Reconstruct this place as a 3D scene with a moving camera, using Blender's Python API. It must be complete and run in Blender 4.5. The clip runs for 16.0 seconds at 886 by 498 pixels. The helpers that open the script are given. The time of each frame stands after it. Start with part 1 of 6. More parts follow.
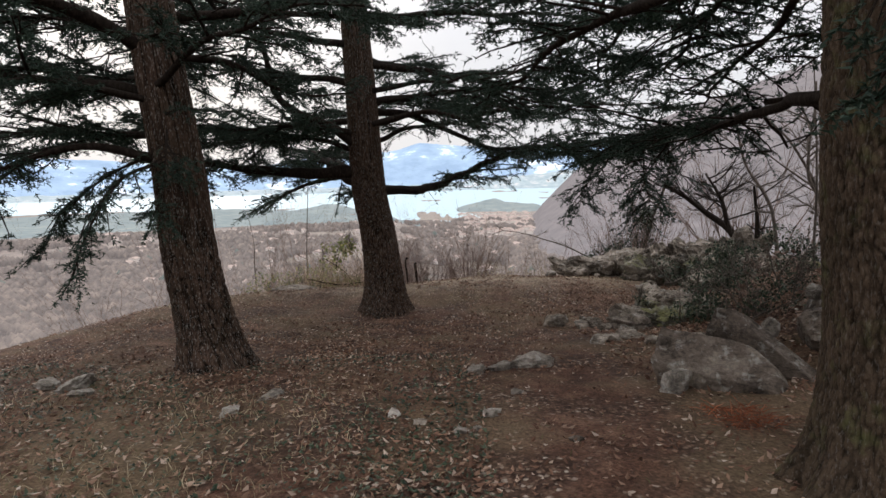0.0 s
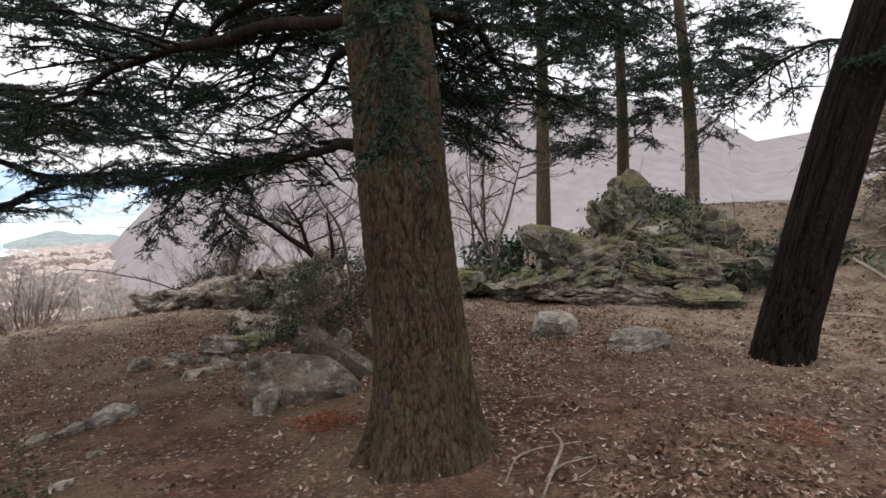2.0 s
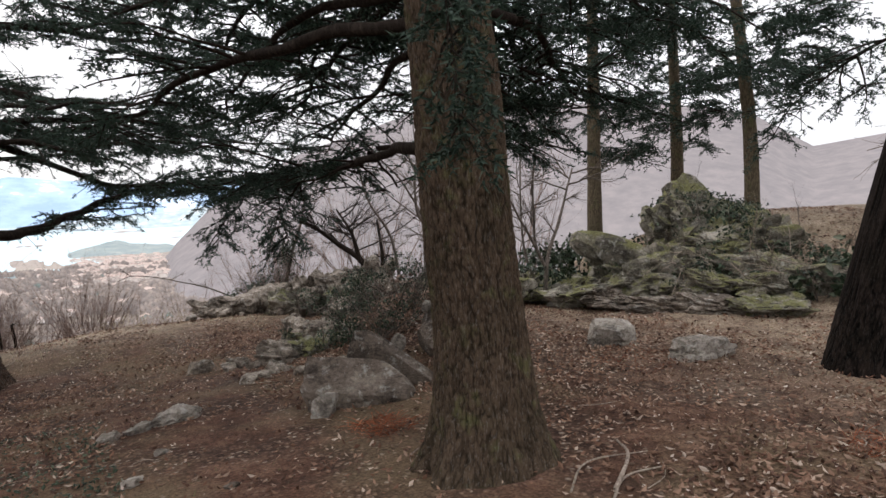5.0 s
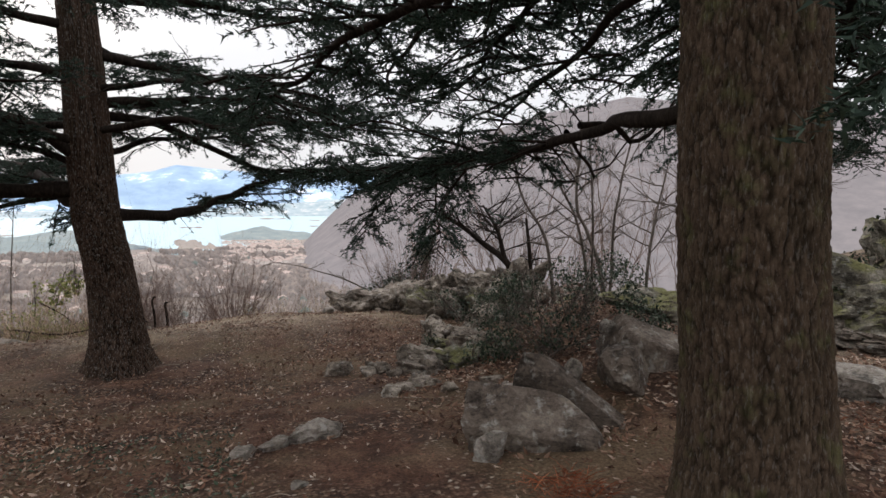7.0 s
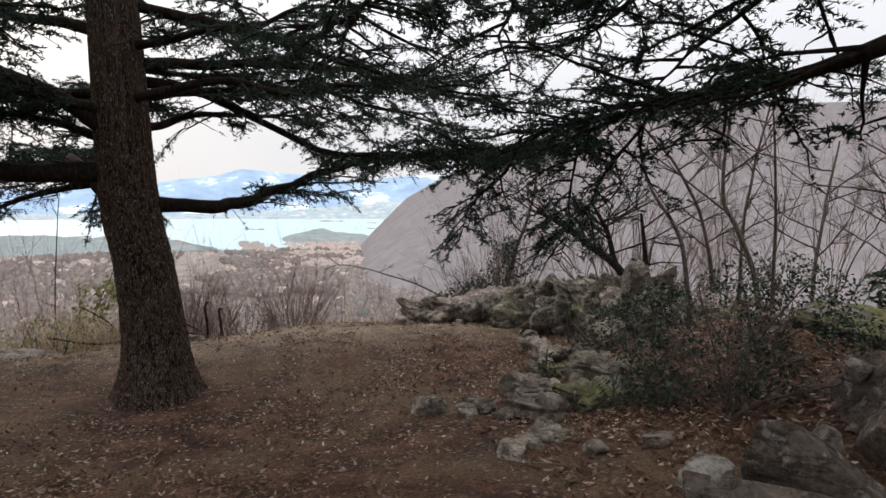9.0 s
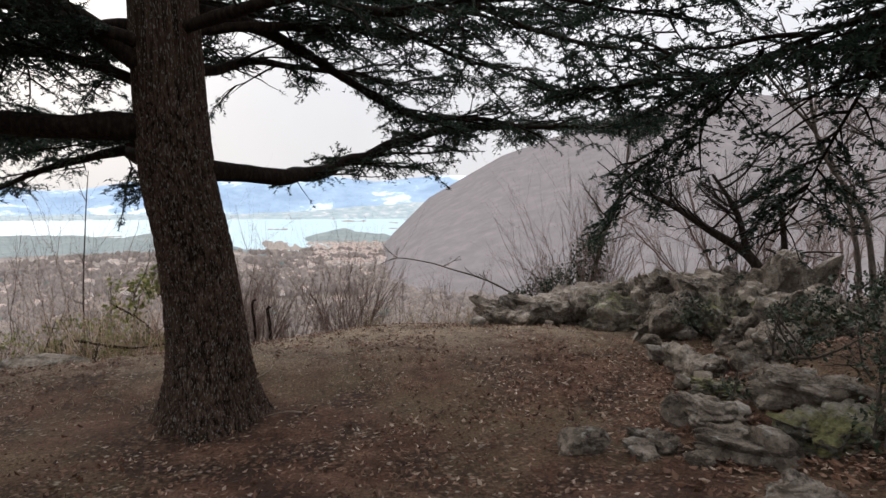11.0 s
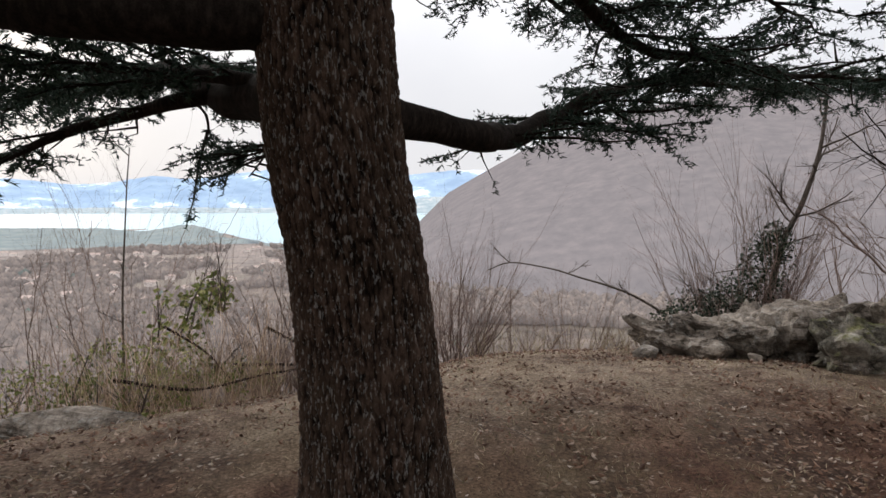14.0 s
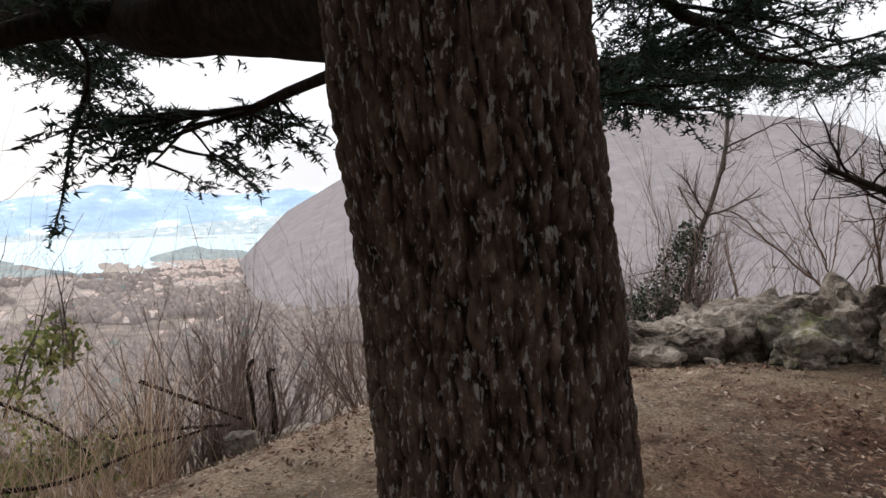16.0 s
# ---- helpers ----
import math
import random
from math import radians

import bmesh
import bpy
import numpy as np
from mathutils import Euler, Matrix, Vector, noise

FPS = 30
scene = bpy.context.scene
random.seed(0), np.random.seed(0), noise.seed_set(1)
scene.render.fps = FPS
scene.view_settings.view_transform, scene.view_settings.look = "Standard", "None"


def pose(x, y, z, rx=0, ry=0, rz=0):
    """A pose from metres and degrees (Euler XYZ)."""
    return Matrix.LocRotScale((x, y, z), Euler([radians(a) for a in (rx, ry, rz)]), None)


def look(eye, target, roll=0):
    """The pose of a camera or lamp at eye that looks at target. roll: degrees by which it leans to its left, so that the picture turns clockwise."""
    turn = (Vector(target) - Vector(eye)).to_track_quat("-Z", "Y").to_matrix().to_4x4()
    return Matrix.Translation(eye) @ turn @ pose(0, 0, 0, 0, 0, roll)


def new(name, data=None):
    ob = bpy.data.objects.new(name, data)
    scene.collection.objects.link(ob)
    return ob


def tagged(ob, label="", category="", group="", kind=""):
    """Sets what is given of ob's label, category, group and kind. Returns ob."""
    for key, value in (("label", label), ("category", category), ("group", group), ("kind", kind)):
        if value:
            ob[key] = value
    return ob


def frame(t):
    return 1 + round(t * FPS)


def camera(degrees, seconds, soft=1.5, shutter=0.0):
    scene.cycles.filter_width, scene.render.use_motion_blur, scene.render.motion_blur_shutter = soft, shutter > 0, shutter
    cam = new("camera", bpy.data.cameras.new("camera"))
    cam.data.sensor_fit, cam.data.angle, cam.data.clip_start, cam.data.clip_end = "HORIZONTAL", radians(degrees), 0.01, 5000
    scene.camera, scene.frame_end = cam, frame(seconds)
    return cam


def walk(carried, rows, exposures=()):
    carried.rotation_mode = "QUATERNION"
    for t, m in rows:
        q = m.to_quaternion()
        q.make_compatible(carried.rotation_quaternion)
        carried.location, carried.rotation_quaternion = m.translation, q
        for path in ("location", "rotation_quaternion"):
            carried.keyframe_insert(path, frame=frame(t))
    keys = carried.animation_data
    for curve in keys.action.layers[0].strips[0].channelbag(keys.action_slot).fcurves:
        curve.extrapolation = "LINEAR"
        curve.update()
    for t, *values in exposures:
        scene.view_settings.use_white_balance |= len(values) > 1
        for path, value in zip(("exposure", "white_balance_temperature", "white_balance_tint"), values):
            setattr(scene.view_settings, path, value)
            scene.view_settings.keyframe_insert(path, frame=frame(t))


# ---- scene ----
cam = camera(73.6, 16.0)
PATH = [
    (0, (0.211, 1.015, 2.066), (0.208, 3.001, 1.834), -1.4),
    (0.5, (0.184, 0.992, 2.076), (0.446, 2.962, 1.853), -2.0),
    (1, (0.216, 0.962, 2.089), (0.745, 2.879, 1.874), -2.2),
    (1.5, (0.241, 0.927, 2.1), (1.053, 2.743, 1.898), -1.9),
    (2, (0.27, 0.836, 2.121), (1.495, 2.405, 1.932), -2.1),
    (2.5, (0.246, 0.761, 2.098), (1.861, 1.927, 1.916), -1.9),
    (3, (0.244, 0.723, 2.06), (1.993, 1.677, 1.885), -1.9),
    (3.5, (0.233, 0.723, 2.074), (2.005, 1.633, 1.901), -1.4),
    (4, (0.181, 0.728, 2.105), (1.874, 1.783, 1.953), -0.2),
    (4.5, (0.147, 0.824, 2.101), (1.551, 2.239, 1.943), -0.7),
    (5, (0.196, 0.922, 2.084), (1.304, 2.58, 1.931), -2.5),
    (5.2, (0.239, 0.968, 2.085), (1.243, 2.69, 1.927), -2.2),
    (7.3, (0.307, 2.391, 2.022), (1.045, 4.244, 1.877), 0.1),
    (7.5, (0.347, 2.565, 2.002), (1.077, 4.422, 1.858), 0.1),
    (8, (0.401, 3.016, 1.973), (1.077, 4.894, 1.835), 0.1),
    (8.5, (0.423, 3.538, 1.968), (1.056, 5.429, 1.822), -0.1),
    (9, (0.355, 4.021, 1.887), (0.923, 5.933, 1.75), 0.1),
    (9.2, (0.314, 4.217, 1.859), (0.869, 6.134, 1.73), 0.3),
    (11.3, (-0.239, 5.998, 1.608), (0.253, 7.931, 1.467), 0.0),
    (11.5, (-0.306, 6.194, 1.624), (0.182, 8.128, 1.477), 0.1),
    (12, (-0.424, 6.666, 1.588), (0.047, 8.604, 1.441), 0.1),
    (12.5, (-0.6, 7.099, 1.563), (-0.141, 9.04, 1.408), 0.2),
    (13, (-0.74, 7.516, 1.561), (-0.293, 9.459, 1.4), 0.1),
    (13.5, (-0.848, 7.943, 1.566), (-0.41, 9.888, 1.404), 0.2),
    (14, (-1.083, 8.336, 1.563), (-0.646, 10.282, 1.408), 0.2),
    (14.5, (-1.313, 8.755, 1.519), (-0.883, 10.703, 1.368), 0.3),
    (15, (-1.493, 9.18, 1.48), (-1.051, 11.126, 1.342), 0.1),
    (15.5, (-1.591, 9.455, 1.481), (-0.959, 11.35, 1.359), -0.8),
    (16, (-1.612, 9.675, 1.465), (-0.68, 11.441, 1.359), -1.6),
]
walk(cam, [(t, look(eye, target, roll)) for t, eye, target, roll in PATH],
     [(0, 0.27), (0.5, 0.42), (1.5, 0.55), (2.0, 0.65), (2.5, 0.95), (3.0, 1.2), (4.0, 1.15), (4.5, 0.9), (5.0, 0.68), (7.3, 0.35), (9.2, 0.3), (12, 0.25), (15, 0.33), (16, 0.5)])

# ---- light ----
world = bpy.data.worlds.new("overcast_sky")
scene.world = world
world.use_nodes = True
wn = world.node_tree.nodes
wl = world.node_tree.links
wn.clear()
w_out = wn.new("ShaderNodeOutputWorld")
w_bg = wn.new("ShaderNodeBackground")
w_sky = wn.new("ShaderNodeTexSky")
w_sky.sky_type = "NISHITA"
w_sky.sun_disc = False
w_sky.sun_elevation = radians(24)
w_sky.sun_rotation = radians(-25)
w_sky.dust_density = 4.0
w_gain = wn.new("ShaderNodeMix")
w_gain.data_type = "RGBA"
w_cloud = wn.new("ShaderNodeTexNoise")
w_cloud.inputs["Scale"].default_value = 2.2
w_cloud.inputs["Detail"].default_value = 5
w_ramp = wn.new("ShaderNodeValToRGB")
w_ramp.color_ramp.elements[0].color = (7.9, 8.0, 8.5, 1)
w_ramp.color_ramp.elements[1].color = (9.3, 9.3, 9.6, 1)
w_ramp.color_ramp.elements[0].position = 0.3
w_ramp.color_ramp.elements[1].position = 0.7
wl.new(w_cloud.outputs["Fac"], w_ramp.inputs["Fac"])
w_gain.inputs[0].default_value = 0.93
wl.new(w_sky.outputs["Color"], w_gain.inputs[6])
wl.new(w_ramp.outputs["Color"], w_gain.inputs[7])
wl.new(w_gain.outputs[2], w_bg.inputs["Color"])
# an overcast sky grows brighter towards the zenith
w_dir = wn.new("ShaderNodeTexCoord")
w_sep = wn.new("ShaderNodeSeparateXYZ")
wl.new(w_dir.outputs["Generated"], w_sep.inputs[0])
w_up = wn.new("ShaderNodeMapRange")
w_up.interpolation_type = "SMOOTHSTEP"
w_up.inputs[1].default_value, w_up.inputs[2].default_value = 0.1, 0.95
w_up.inputs[3].default_value, w_up.inputs[4].default_value = 0.083, 0.20
wl.new(w_sep.outputs["Z"], w_up.inputs[0])
wl.new(w_up.outputs[0], w_bg.inputs["Strength"])
wl.new(w_bg.outputs["Background"], w_out.inputs["Surface"])

sun = new("sun", bpy.data.lights.new("sun", "SUN"))
sun.data.energy = 0.6
sun.data.angle = radians(18)
sun.data.color = (1.0, 0.95, 0.88)
sun.matrix_world = look((0, 0, 50), (19, -41, 30))

# ---- numeric helpers ----
rng = np.random.default_rng(7)


def S(a, b, x):
    t = np.clip((x - a) / (b - a), 0, 1)
    return t * t * (3 - 2 * t)


def hash3(i, j, k, seed=0):
    h = (i * 374761393 + j * 668265263 + k * 2147483647 + seed * 144665) & 0xFFFFFFFF
    h = ((h ^ (h >> 13)) * 1274126177) & 0xFFFFFFFF
    h = ((h ^ (h >> 16)) * 2246822519) & 0xFFFFFFFF
    return ((h ^ (h >> 15)) & 0xFFFFFF) / 0xFFFFFF


def vnoise(p, seed=0):
    """Smooth value noise in -1..1 at points of shape (n, 3)."""
    p = np.asarray(p, float)
    f = np.floor(p)
    i = f.astype(np.int64)
    t = p - f
    t = t * t * (3 - 2 * t)
    out = 0
    for dx in (0, 1):
        for dy in (0, 1):
            for dz in (0, 1):
                w = (t[:, 0] if dx else 1 - t[:, 0]) * (t[:, 1] if dy else 1 - t[:, 1]) * (t[:, 2] if dz else 1 - t[:, 2])
                out = out + w * hash3(i[:, 0] + dx, i[:, 1] + dy, i[:, 2] + dz, seed)
    return out * 2 - 1


def fbm(p, octaves=4, seed=0):
    out, amp, tot = 0, 1.0, 0
    p = np.asarray(p, float)
    for o in range(octaves):
        out = out + amp * vnoise(p, seed + o)
        tot += amp
        amp *= 0.5
        p = p * 2.03 + 7.1
    return out / tot


def fast_mesh(name, verts, faces, smooth=True):
    """A mesh from arrays of vertices (n, 3) and faces (m, 3 or 4)."""
    verts = np.asarray(verts, np.float32)
    faces = np.asarray(faces, np.int32)
    me = bpy.data.meshes.new(name)
    k = faces.shape[1]
    me.vertices.add(len(verts))
    me.vertices.foreach_set("co", verts.ravel())
    me.loops.add(faces.size)
    me.loops.foreach_set("vertex_index", faces.ravel())
    me.polygons.add(len(faces))
    me.polygons.foreach_set("loop_start", np.arange(0, faces.size, k, dtype=np.int32))
    me.polygons.foreach_set("loop_total", np.full(len(faces), k, np.int32))
    me.polygons.foreach_set("use_smooth", np.full(len(faces), smooth, bool))
    me.update()
    return me


def part(name, me, material, parent=None, label=""):
    ob = new(name, me)
    if material:
        me.materials.clear()
        me.materials.append(material)
    if parent:
        ob.parent = parent
    if label:
        tagged(ob, label)
    return ob


def unit(v):
    v = np.asarray(v, float)
    return v / np.maximum(np.linalg.norm(v, axis=-1, keepdims=True), 1e-9)


def smooth_line(nodes, step):
    """A polyline through the nodes, rounded and resampled at about the step."""
    n = np.asarray(nodes, float)
    p = np.vstack([2 * n[0] - n[1], n, 2 * n[-1] - n[-2]])
    out = []
    for i in range(1, len(p) - 2):
        a, b, c, d = p[i - 1], p[i], p[i + 1], p[i + 2]
        m = max(2, int(np.linalg.norm(c - b) / step))
        for t in np.arange(m) / m:
            out.append(0.5 * (2 * b + (c - a) * t + (2 * a - 5 * b + 4 * c - d) * t ** 2 + (3 * b - a - 3 * c + d) * t ** 3))
    out.append(p[-2])
    return np.array(out)


class Tubes:
    """Gathers tapered tubes into one mesh."""

    def __init__(self):
        self.v, self.f, self.n = [], [], 0

    def add(self, pts, radii, sides=6, rough=0.0):
        pts = np.asarray(pts, float)
        k = len(pts)
        radii = np.broadcast_to(np.asarray(radii, float), (k,))
        tan = unit(np.gradient(pts, axis=0))
        ref = np.array([0.0, 0.0, 1.0]) if abs(tan[0][2]) < 0.85 else np.array([1.0, 0.0, 0.0])
        u = unit(np.cross(tan, ref))
        w = np.cross(tan, u)
        a = np.arange(sides) / sides * 2 * math.pi
        ring = np.cos(a)[None, :, None] * u[:, None, :] + np.sin(a)[None, :, None] * w[:, None, :]
        r = radii[:, None, None]
        if rough:
            q = (pts[:, None, :] + ring * r) * 9
            r = r * (1 + rough * vnoise(q.reshape(-1, 3), 5).reshape(k, sides, 1))
        v = pts[:, None, :] + ring * r
        self.v.append(v.reshape(-1, 3))
        i, j = np.meshgrid(np.arange(k - 1), np.arange(sides), indexing="ij")
        j2 = (j + 1) % sides
        f = np.stack([i * sides + j, i * sides + j2, (i + 1) * sides + j2, (i + 1) * sides + j], -1).reshape(-1, 4)
        self.f.append(f + self.n)
        self.n += k * sides

    def mesh(self, name):
        return fast_mesh(name, np.vstack(self.v), np.vstack(self.f))


# ---- materials ----
def material(name, build):
    m = bpy.data.materials.new(name)
    m.use_nodes = True
    t = m.node_tree
    t.nodes.clear()
    out = t.nodes.new("ShaderNodeOutputMaterial")
    b = t.nodes.new("ShaderNodeBsdfPrincipled")
    t.links.new(b.outputs[0], out.inputs["Surface"])
    b.inputs["Specular IOR Level"].default_value = 0.3
    build(t, b, out)
    return m


def coords(t, scale=(1, 1, 1), local=False):
    mp = t.nodes.new("ShaderNodeMapping")
    mp.inputs["Scale"].default_value = scale
    if local:
        c = t.nodes.new("ShaderNodeTexCoord").outputs["Object"]
    else:
        c = t.nodes.new("ShaderNodeNewGeometry").outputs["Position"]
    t.links.new(c, mp.inputs["Vector"])
    return mp.outputs["Vector"]


def noise_of(t, vec, scale, detail=6, rough=0.6):
    n = t.nodes.new("ShaderNodeTexNoise")
    n.inputs["Scale"].default_value = scale
    n.inputs["Detail"].default_value = detail
    n.inputs["Roughness"].default_value = rough
    t.links.new(vec, n.inputs["Vector"])
    return n.outputs["Fac"]


def ramp(t, fac, stops):
    r = t.nodes.new("ShaderNodeValToRGB")
    e = r.color_ramp.elements
    while len(e) < len(stops):
        e.new(0.5)
    for k, (p, c) in zip(e, stops):
        k.position, k.color = p, (*c, 1)
    t.links.new(fac, r.inputs["Fac"])
    return r.outputs["Color"]


def mix(t, fac, a, b, mode="MIX"):
    m = t.nodes.new("ShaderNodeMix")
    m.data_type = "RGBA"
    m.blend_type = mode
    for sock, val in ((m.inputs[0], fac), (m.inputs[6], a), (m.inputs[7], b)):
        if isinstance(val, (int, float)):
            sock.default_value = val
        elif isinstance(val, tuple):
            sock.default_value = (*val, 1)
        else:
            t.links.new(val, sock)
    return m.outputs[2]


def bump(t, b, height, strength, dist=0.02):
    n = t.nodes.new("ShaderNodeBump")
    n.inputs["Strength"].default_value = strength
    n.inputs["Distance"].default_value = dist
    t.links.new(height, n.inputs["Height"])
    t.links.new(n.outputs["Normal"], b.inputs["Normal"])


def island_random(t):
    return t.nodes.new("ShaderNodeNewGeometry").outputs["Random Per Island"]


def cells_of(t, vec, scale):
    """A random grey for each of many small leaf-sized cells."""
    v = t.nodes.new("ShaderNodeTexVoronoi")
    v.inputs["Scale"].default_value = scale
    t.links.new(vec, v.inputs["Vector"])
    sp = t.nodes.new("ShaderNodeSeparateColor")
    t.links.new(v.outputs["Color"], sp.inputs[0])
    return sp.outputs[0], v.outputs["Distance"]


def m_ground(t, b, out):
    p = coords(t)
    big = noise_of(t, p, 0.55, 3)
    mid = noise_of(t, p, 2.6, 7, 0.68)
    patch = noise_of(t, p, 1.25, 5, 0.62)
    fine = noise_of(t, p, 46, 6, 0.72)
    leaf, edge = cells_of(t, coords(t, (1, 1, 0.3)), 34)
    dirt = ramp(t, mid, [(0.3, (0.042, 0.021, 0.014)), (0.48, (0.105, 0.054, 0.036)), (0.66, (0.205, 0.122, 0.085))])
    grit = ramp(t, fine, [(0.34, (0.28, 0.25, 0.23)), (0.54, (0.95, 0.93, 0.9)), (0.72, (1.55, 1.5, 1.42))])
    c = mix(t, 1.0, dirt, grit, "MULTIPLY")
    litter = ramp(t, leaf, [(0.0, (0.028, 0.017, 0.013)), (0.45, (0.085, 0.048, 0.032)), (0.82, (0.17, 0.105, 0.072)), (0.94, (0.29, 0.21, 0.155)), (1.0, (0.52, 0.46, 0.39))])
    litter = mix(t, 1.0, litter, ramp(t, edge, [(0.0, (1.15, 1.15, 1.15)), (0.6, (0.45, 0.43, 0.42))]), "MULTIPLY")
    c = mix(t, ramp(t, patch, [(0.42, (0, 0, 0)), (0.55, (0.85, 0.85, 0.85))]), c, litter)
    tan = ramp(t, fine, [(0.32, (0.055, 0.038, 0.022)), (0.55, (0.165, 0.120, 0.070)), (0.75, (0.33, 0.26, 0.165))])
    grass = ramp(t, big, [(0.47, (0, 0, 0)), (0.62, (1, 1, 1))])
    c = mix(t, mix(t, 1.0, grass, (0.6, 0.6, 0.6), "MULTIPLY"), c, tan)
    # dry grassy plateau and trodden bank by position; bank also paled for open light
    sep = t.nodes.new("ShaderNodeSeparateXYZ")
    t.links.new(p, sep.inputs[0])

    def band(sock, a, d):
        mr = t.nodes.new("ShaderNodeMapRange")
        mr.interpolation_type = "SMOOTHSTEP"
        mr.inputs[1].default_value, mr.inputs[2].default_value = a, d
        t.links.new(sock, mr.inputs[0])
        return mr.outputs[0]

    m = t.nodes.new("ShaderNodeMath")
    m.operation = "MAXIMUM"
    t.links.new(band(sep.outputs[1], 11.0, 14), m.inputs[0])
    t.links.new(band(sep.outputs[0], 3.4, 8.0), m.inputs[1])
    m2 = t.nodes.new("ShaderNodeMath")
    m2.operation = "MULTIPLY"
    t.links.new(m.outputs[0], m2.inputs[0])
    t.links.new(ramp(t, mid, [(0.34, (0.1, 0.1, 0.1)), (0.56, (0.85, 0.85, 0.85))]), m2.inputs[1])
    tan2 = ramp(t, fine, [(0.34, (0.066, 0.048, 0.032)), (0.5, (0.25, 0.192, 0.136)), (0.7, (0.52, 0.43, 0.33))])
    c = mix(t, m2.outputs[0], c, tan2)
    # very dark brown in noise blotches
    dark_blotch = ramp(t, noise_of(t, p, 0.9, 6, 0.7), [(0.30, (0.75, 0.75, 0.75)), (0.43, (0, 0, 0))])
    c = mix(t, dark_blotch, c, (0.045, 0.029, 0.022))
    # wooded valley floor far off
    far = t.nodes.new("ShaderNodeVectorMath")
    far.operation = "LENGTH"
    t.links.new(p, far.inputs[0])
    wood = ramp(t, noise_of(t, p, 0.07, 10, 0.74), [(0.38, (0.05, 0.042, 0.036)), (0.5, (0.12, 0.096, 0.08)), (0.64, (0.22, 0.175, 0.14))])
    field = ramp(t, noise_of(t, p, 0.007, 4, 0.6), [(0.5, (0, 0, 0)), (0.6, (0.7, 0.7, 0.7))])
    wood = mix(t, field, wood, (0.165, 0.142, 0.108))
    c = mix(t, band(far.outputs["Value"], 25, 60), c, wood)
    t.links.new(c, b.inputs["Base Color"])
    b.inputs["Roughness"].default_value = 0.95
    b.inputs["Specular IOR Level"].default_value = 0.15
    bump(t, b, mix(t, 0.5, mix(t, 0.5, fine, mid), leaf), 1.0, 0.045)
    # valley haze painted as emission, growing with distance
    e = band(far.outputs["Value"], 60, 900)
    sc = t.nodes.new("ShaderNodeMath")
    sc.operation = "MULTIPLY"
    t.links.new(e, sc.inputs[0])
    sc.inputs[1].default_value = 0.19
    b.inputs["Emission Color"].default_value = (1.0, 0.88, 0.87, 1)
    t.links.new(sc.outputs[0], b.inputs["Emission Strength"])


def m_bark(dark, mid_c, light, moss=0.0, plated=False, flake=0.5, relief=1.0):
    def build(t, b, out):
        p = coords(t, (1, 1, 0.4))
        q = coords(t)
        cells = noise_of(t, p, 34, 6, 0.65)
        fine = noise_of(t, q, 120, 5, 0.7)
        big = noise_of(t, q, 2.2, 3)
        c = ramp(t, cells, [(0.33, dark), (0.5, mid_c), (0.72, light)])
        c = mix(t, ramp(t, fine, [(0.4, (0, 0, 0)), (0.75, (0.3, 0.3, 0.3))]), c, tuple(min(1, v * 1.5) for v in light))
        c = mix(t, ramp(t, big, [(0.45, (0, 0, 0)), (0.75, (0.5, 0.5, 0.5))]), c, (mid_c[0] * 0.6, mid_c[1] * 0.72, mid_c[2] * 0.6))
        if moss:
            c = mix(t, ramp(t, noise_of(t, q, 7, 4), [(0.55, (0, 0, 0)), (0.72, (moss, moss, moss))]), c, (0.075, 0.085, 0.03))
        t.links.new(c, b.inputs["Base Color"])
        b.inputs["Roughness"].default_value = 0.95
        b.inputs["Specular IOR Level"].default_value = 0.08
        bump(t, b, mix(t, 0.35, cells, fine), 0.8, 0.012)
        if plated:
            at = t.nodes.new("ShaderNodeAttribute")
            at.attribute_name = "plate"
            # relief height tints the bark: dark cracks, with furrow shade put into the colour
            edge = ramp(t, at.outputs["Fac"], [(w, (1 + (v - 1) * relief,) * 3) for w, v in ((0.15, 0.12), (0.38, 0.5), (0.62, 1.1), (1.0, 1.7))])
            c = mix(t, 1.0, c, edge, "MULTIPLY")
            c = mix(t, ramp(t, noise_of(t, coords(t, (1, 1, 0.3)), 85, 4), [(0.57, (0, 0, 0)), (0.63, (flake, flake, flake))]), c, (0.30, 0.29, 0.27))
            t.links.new(c, b.inputs["Base Color"])
    return build


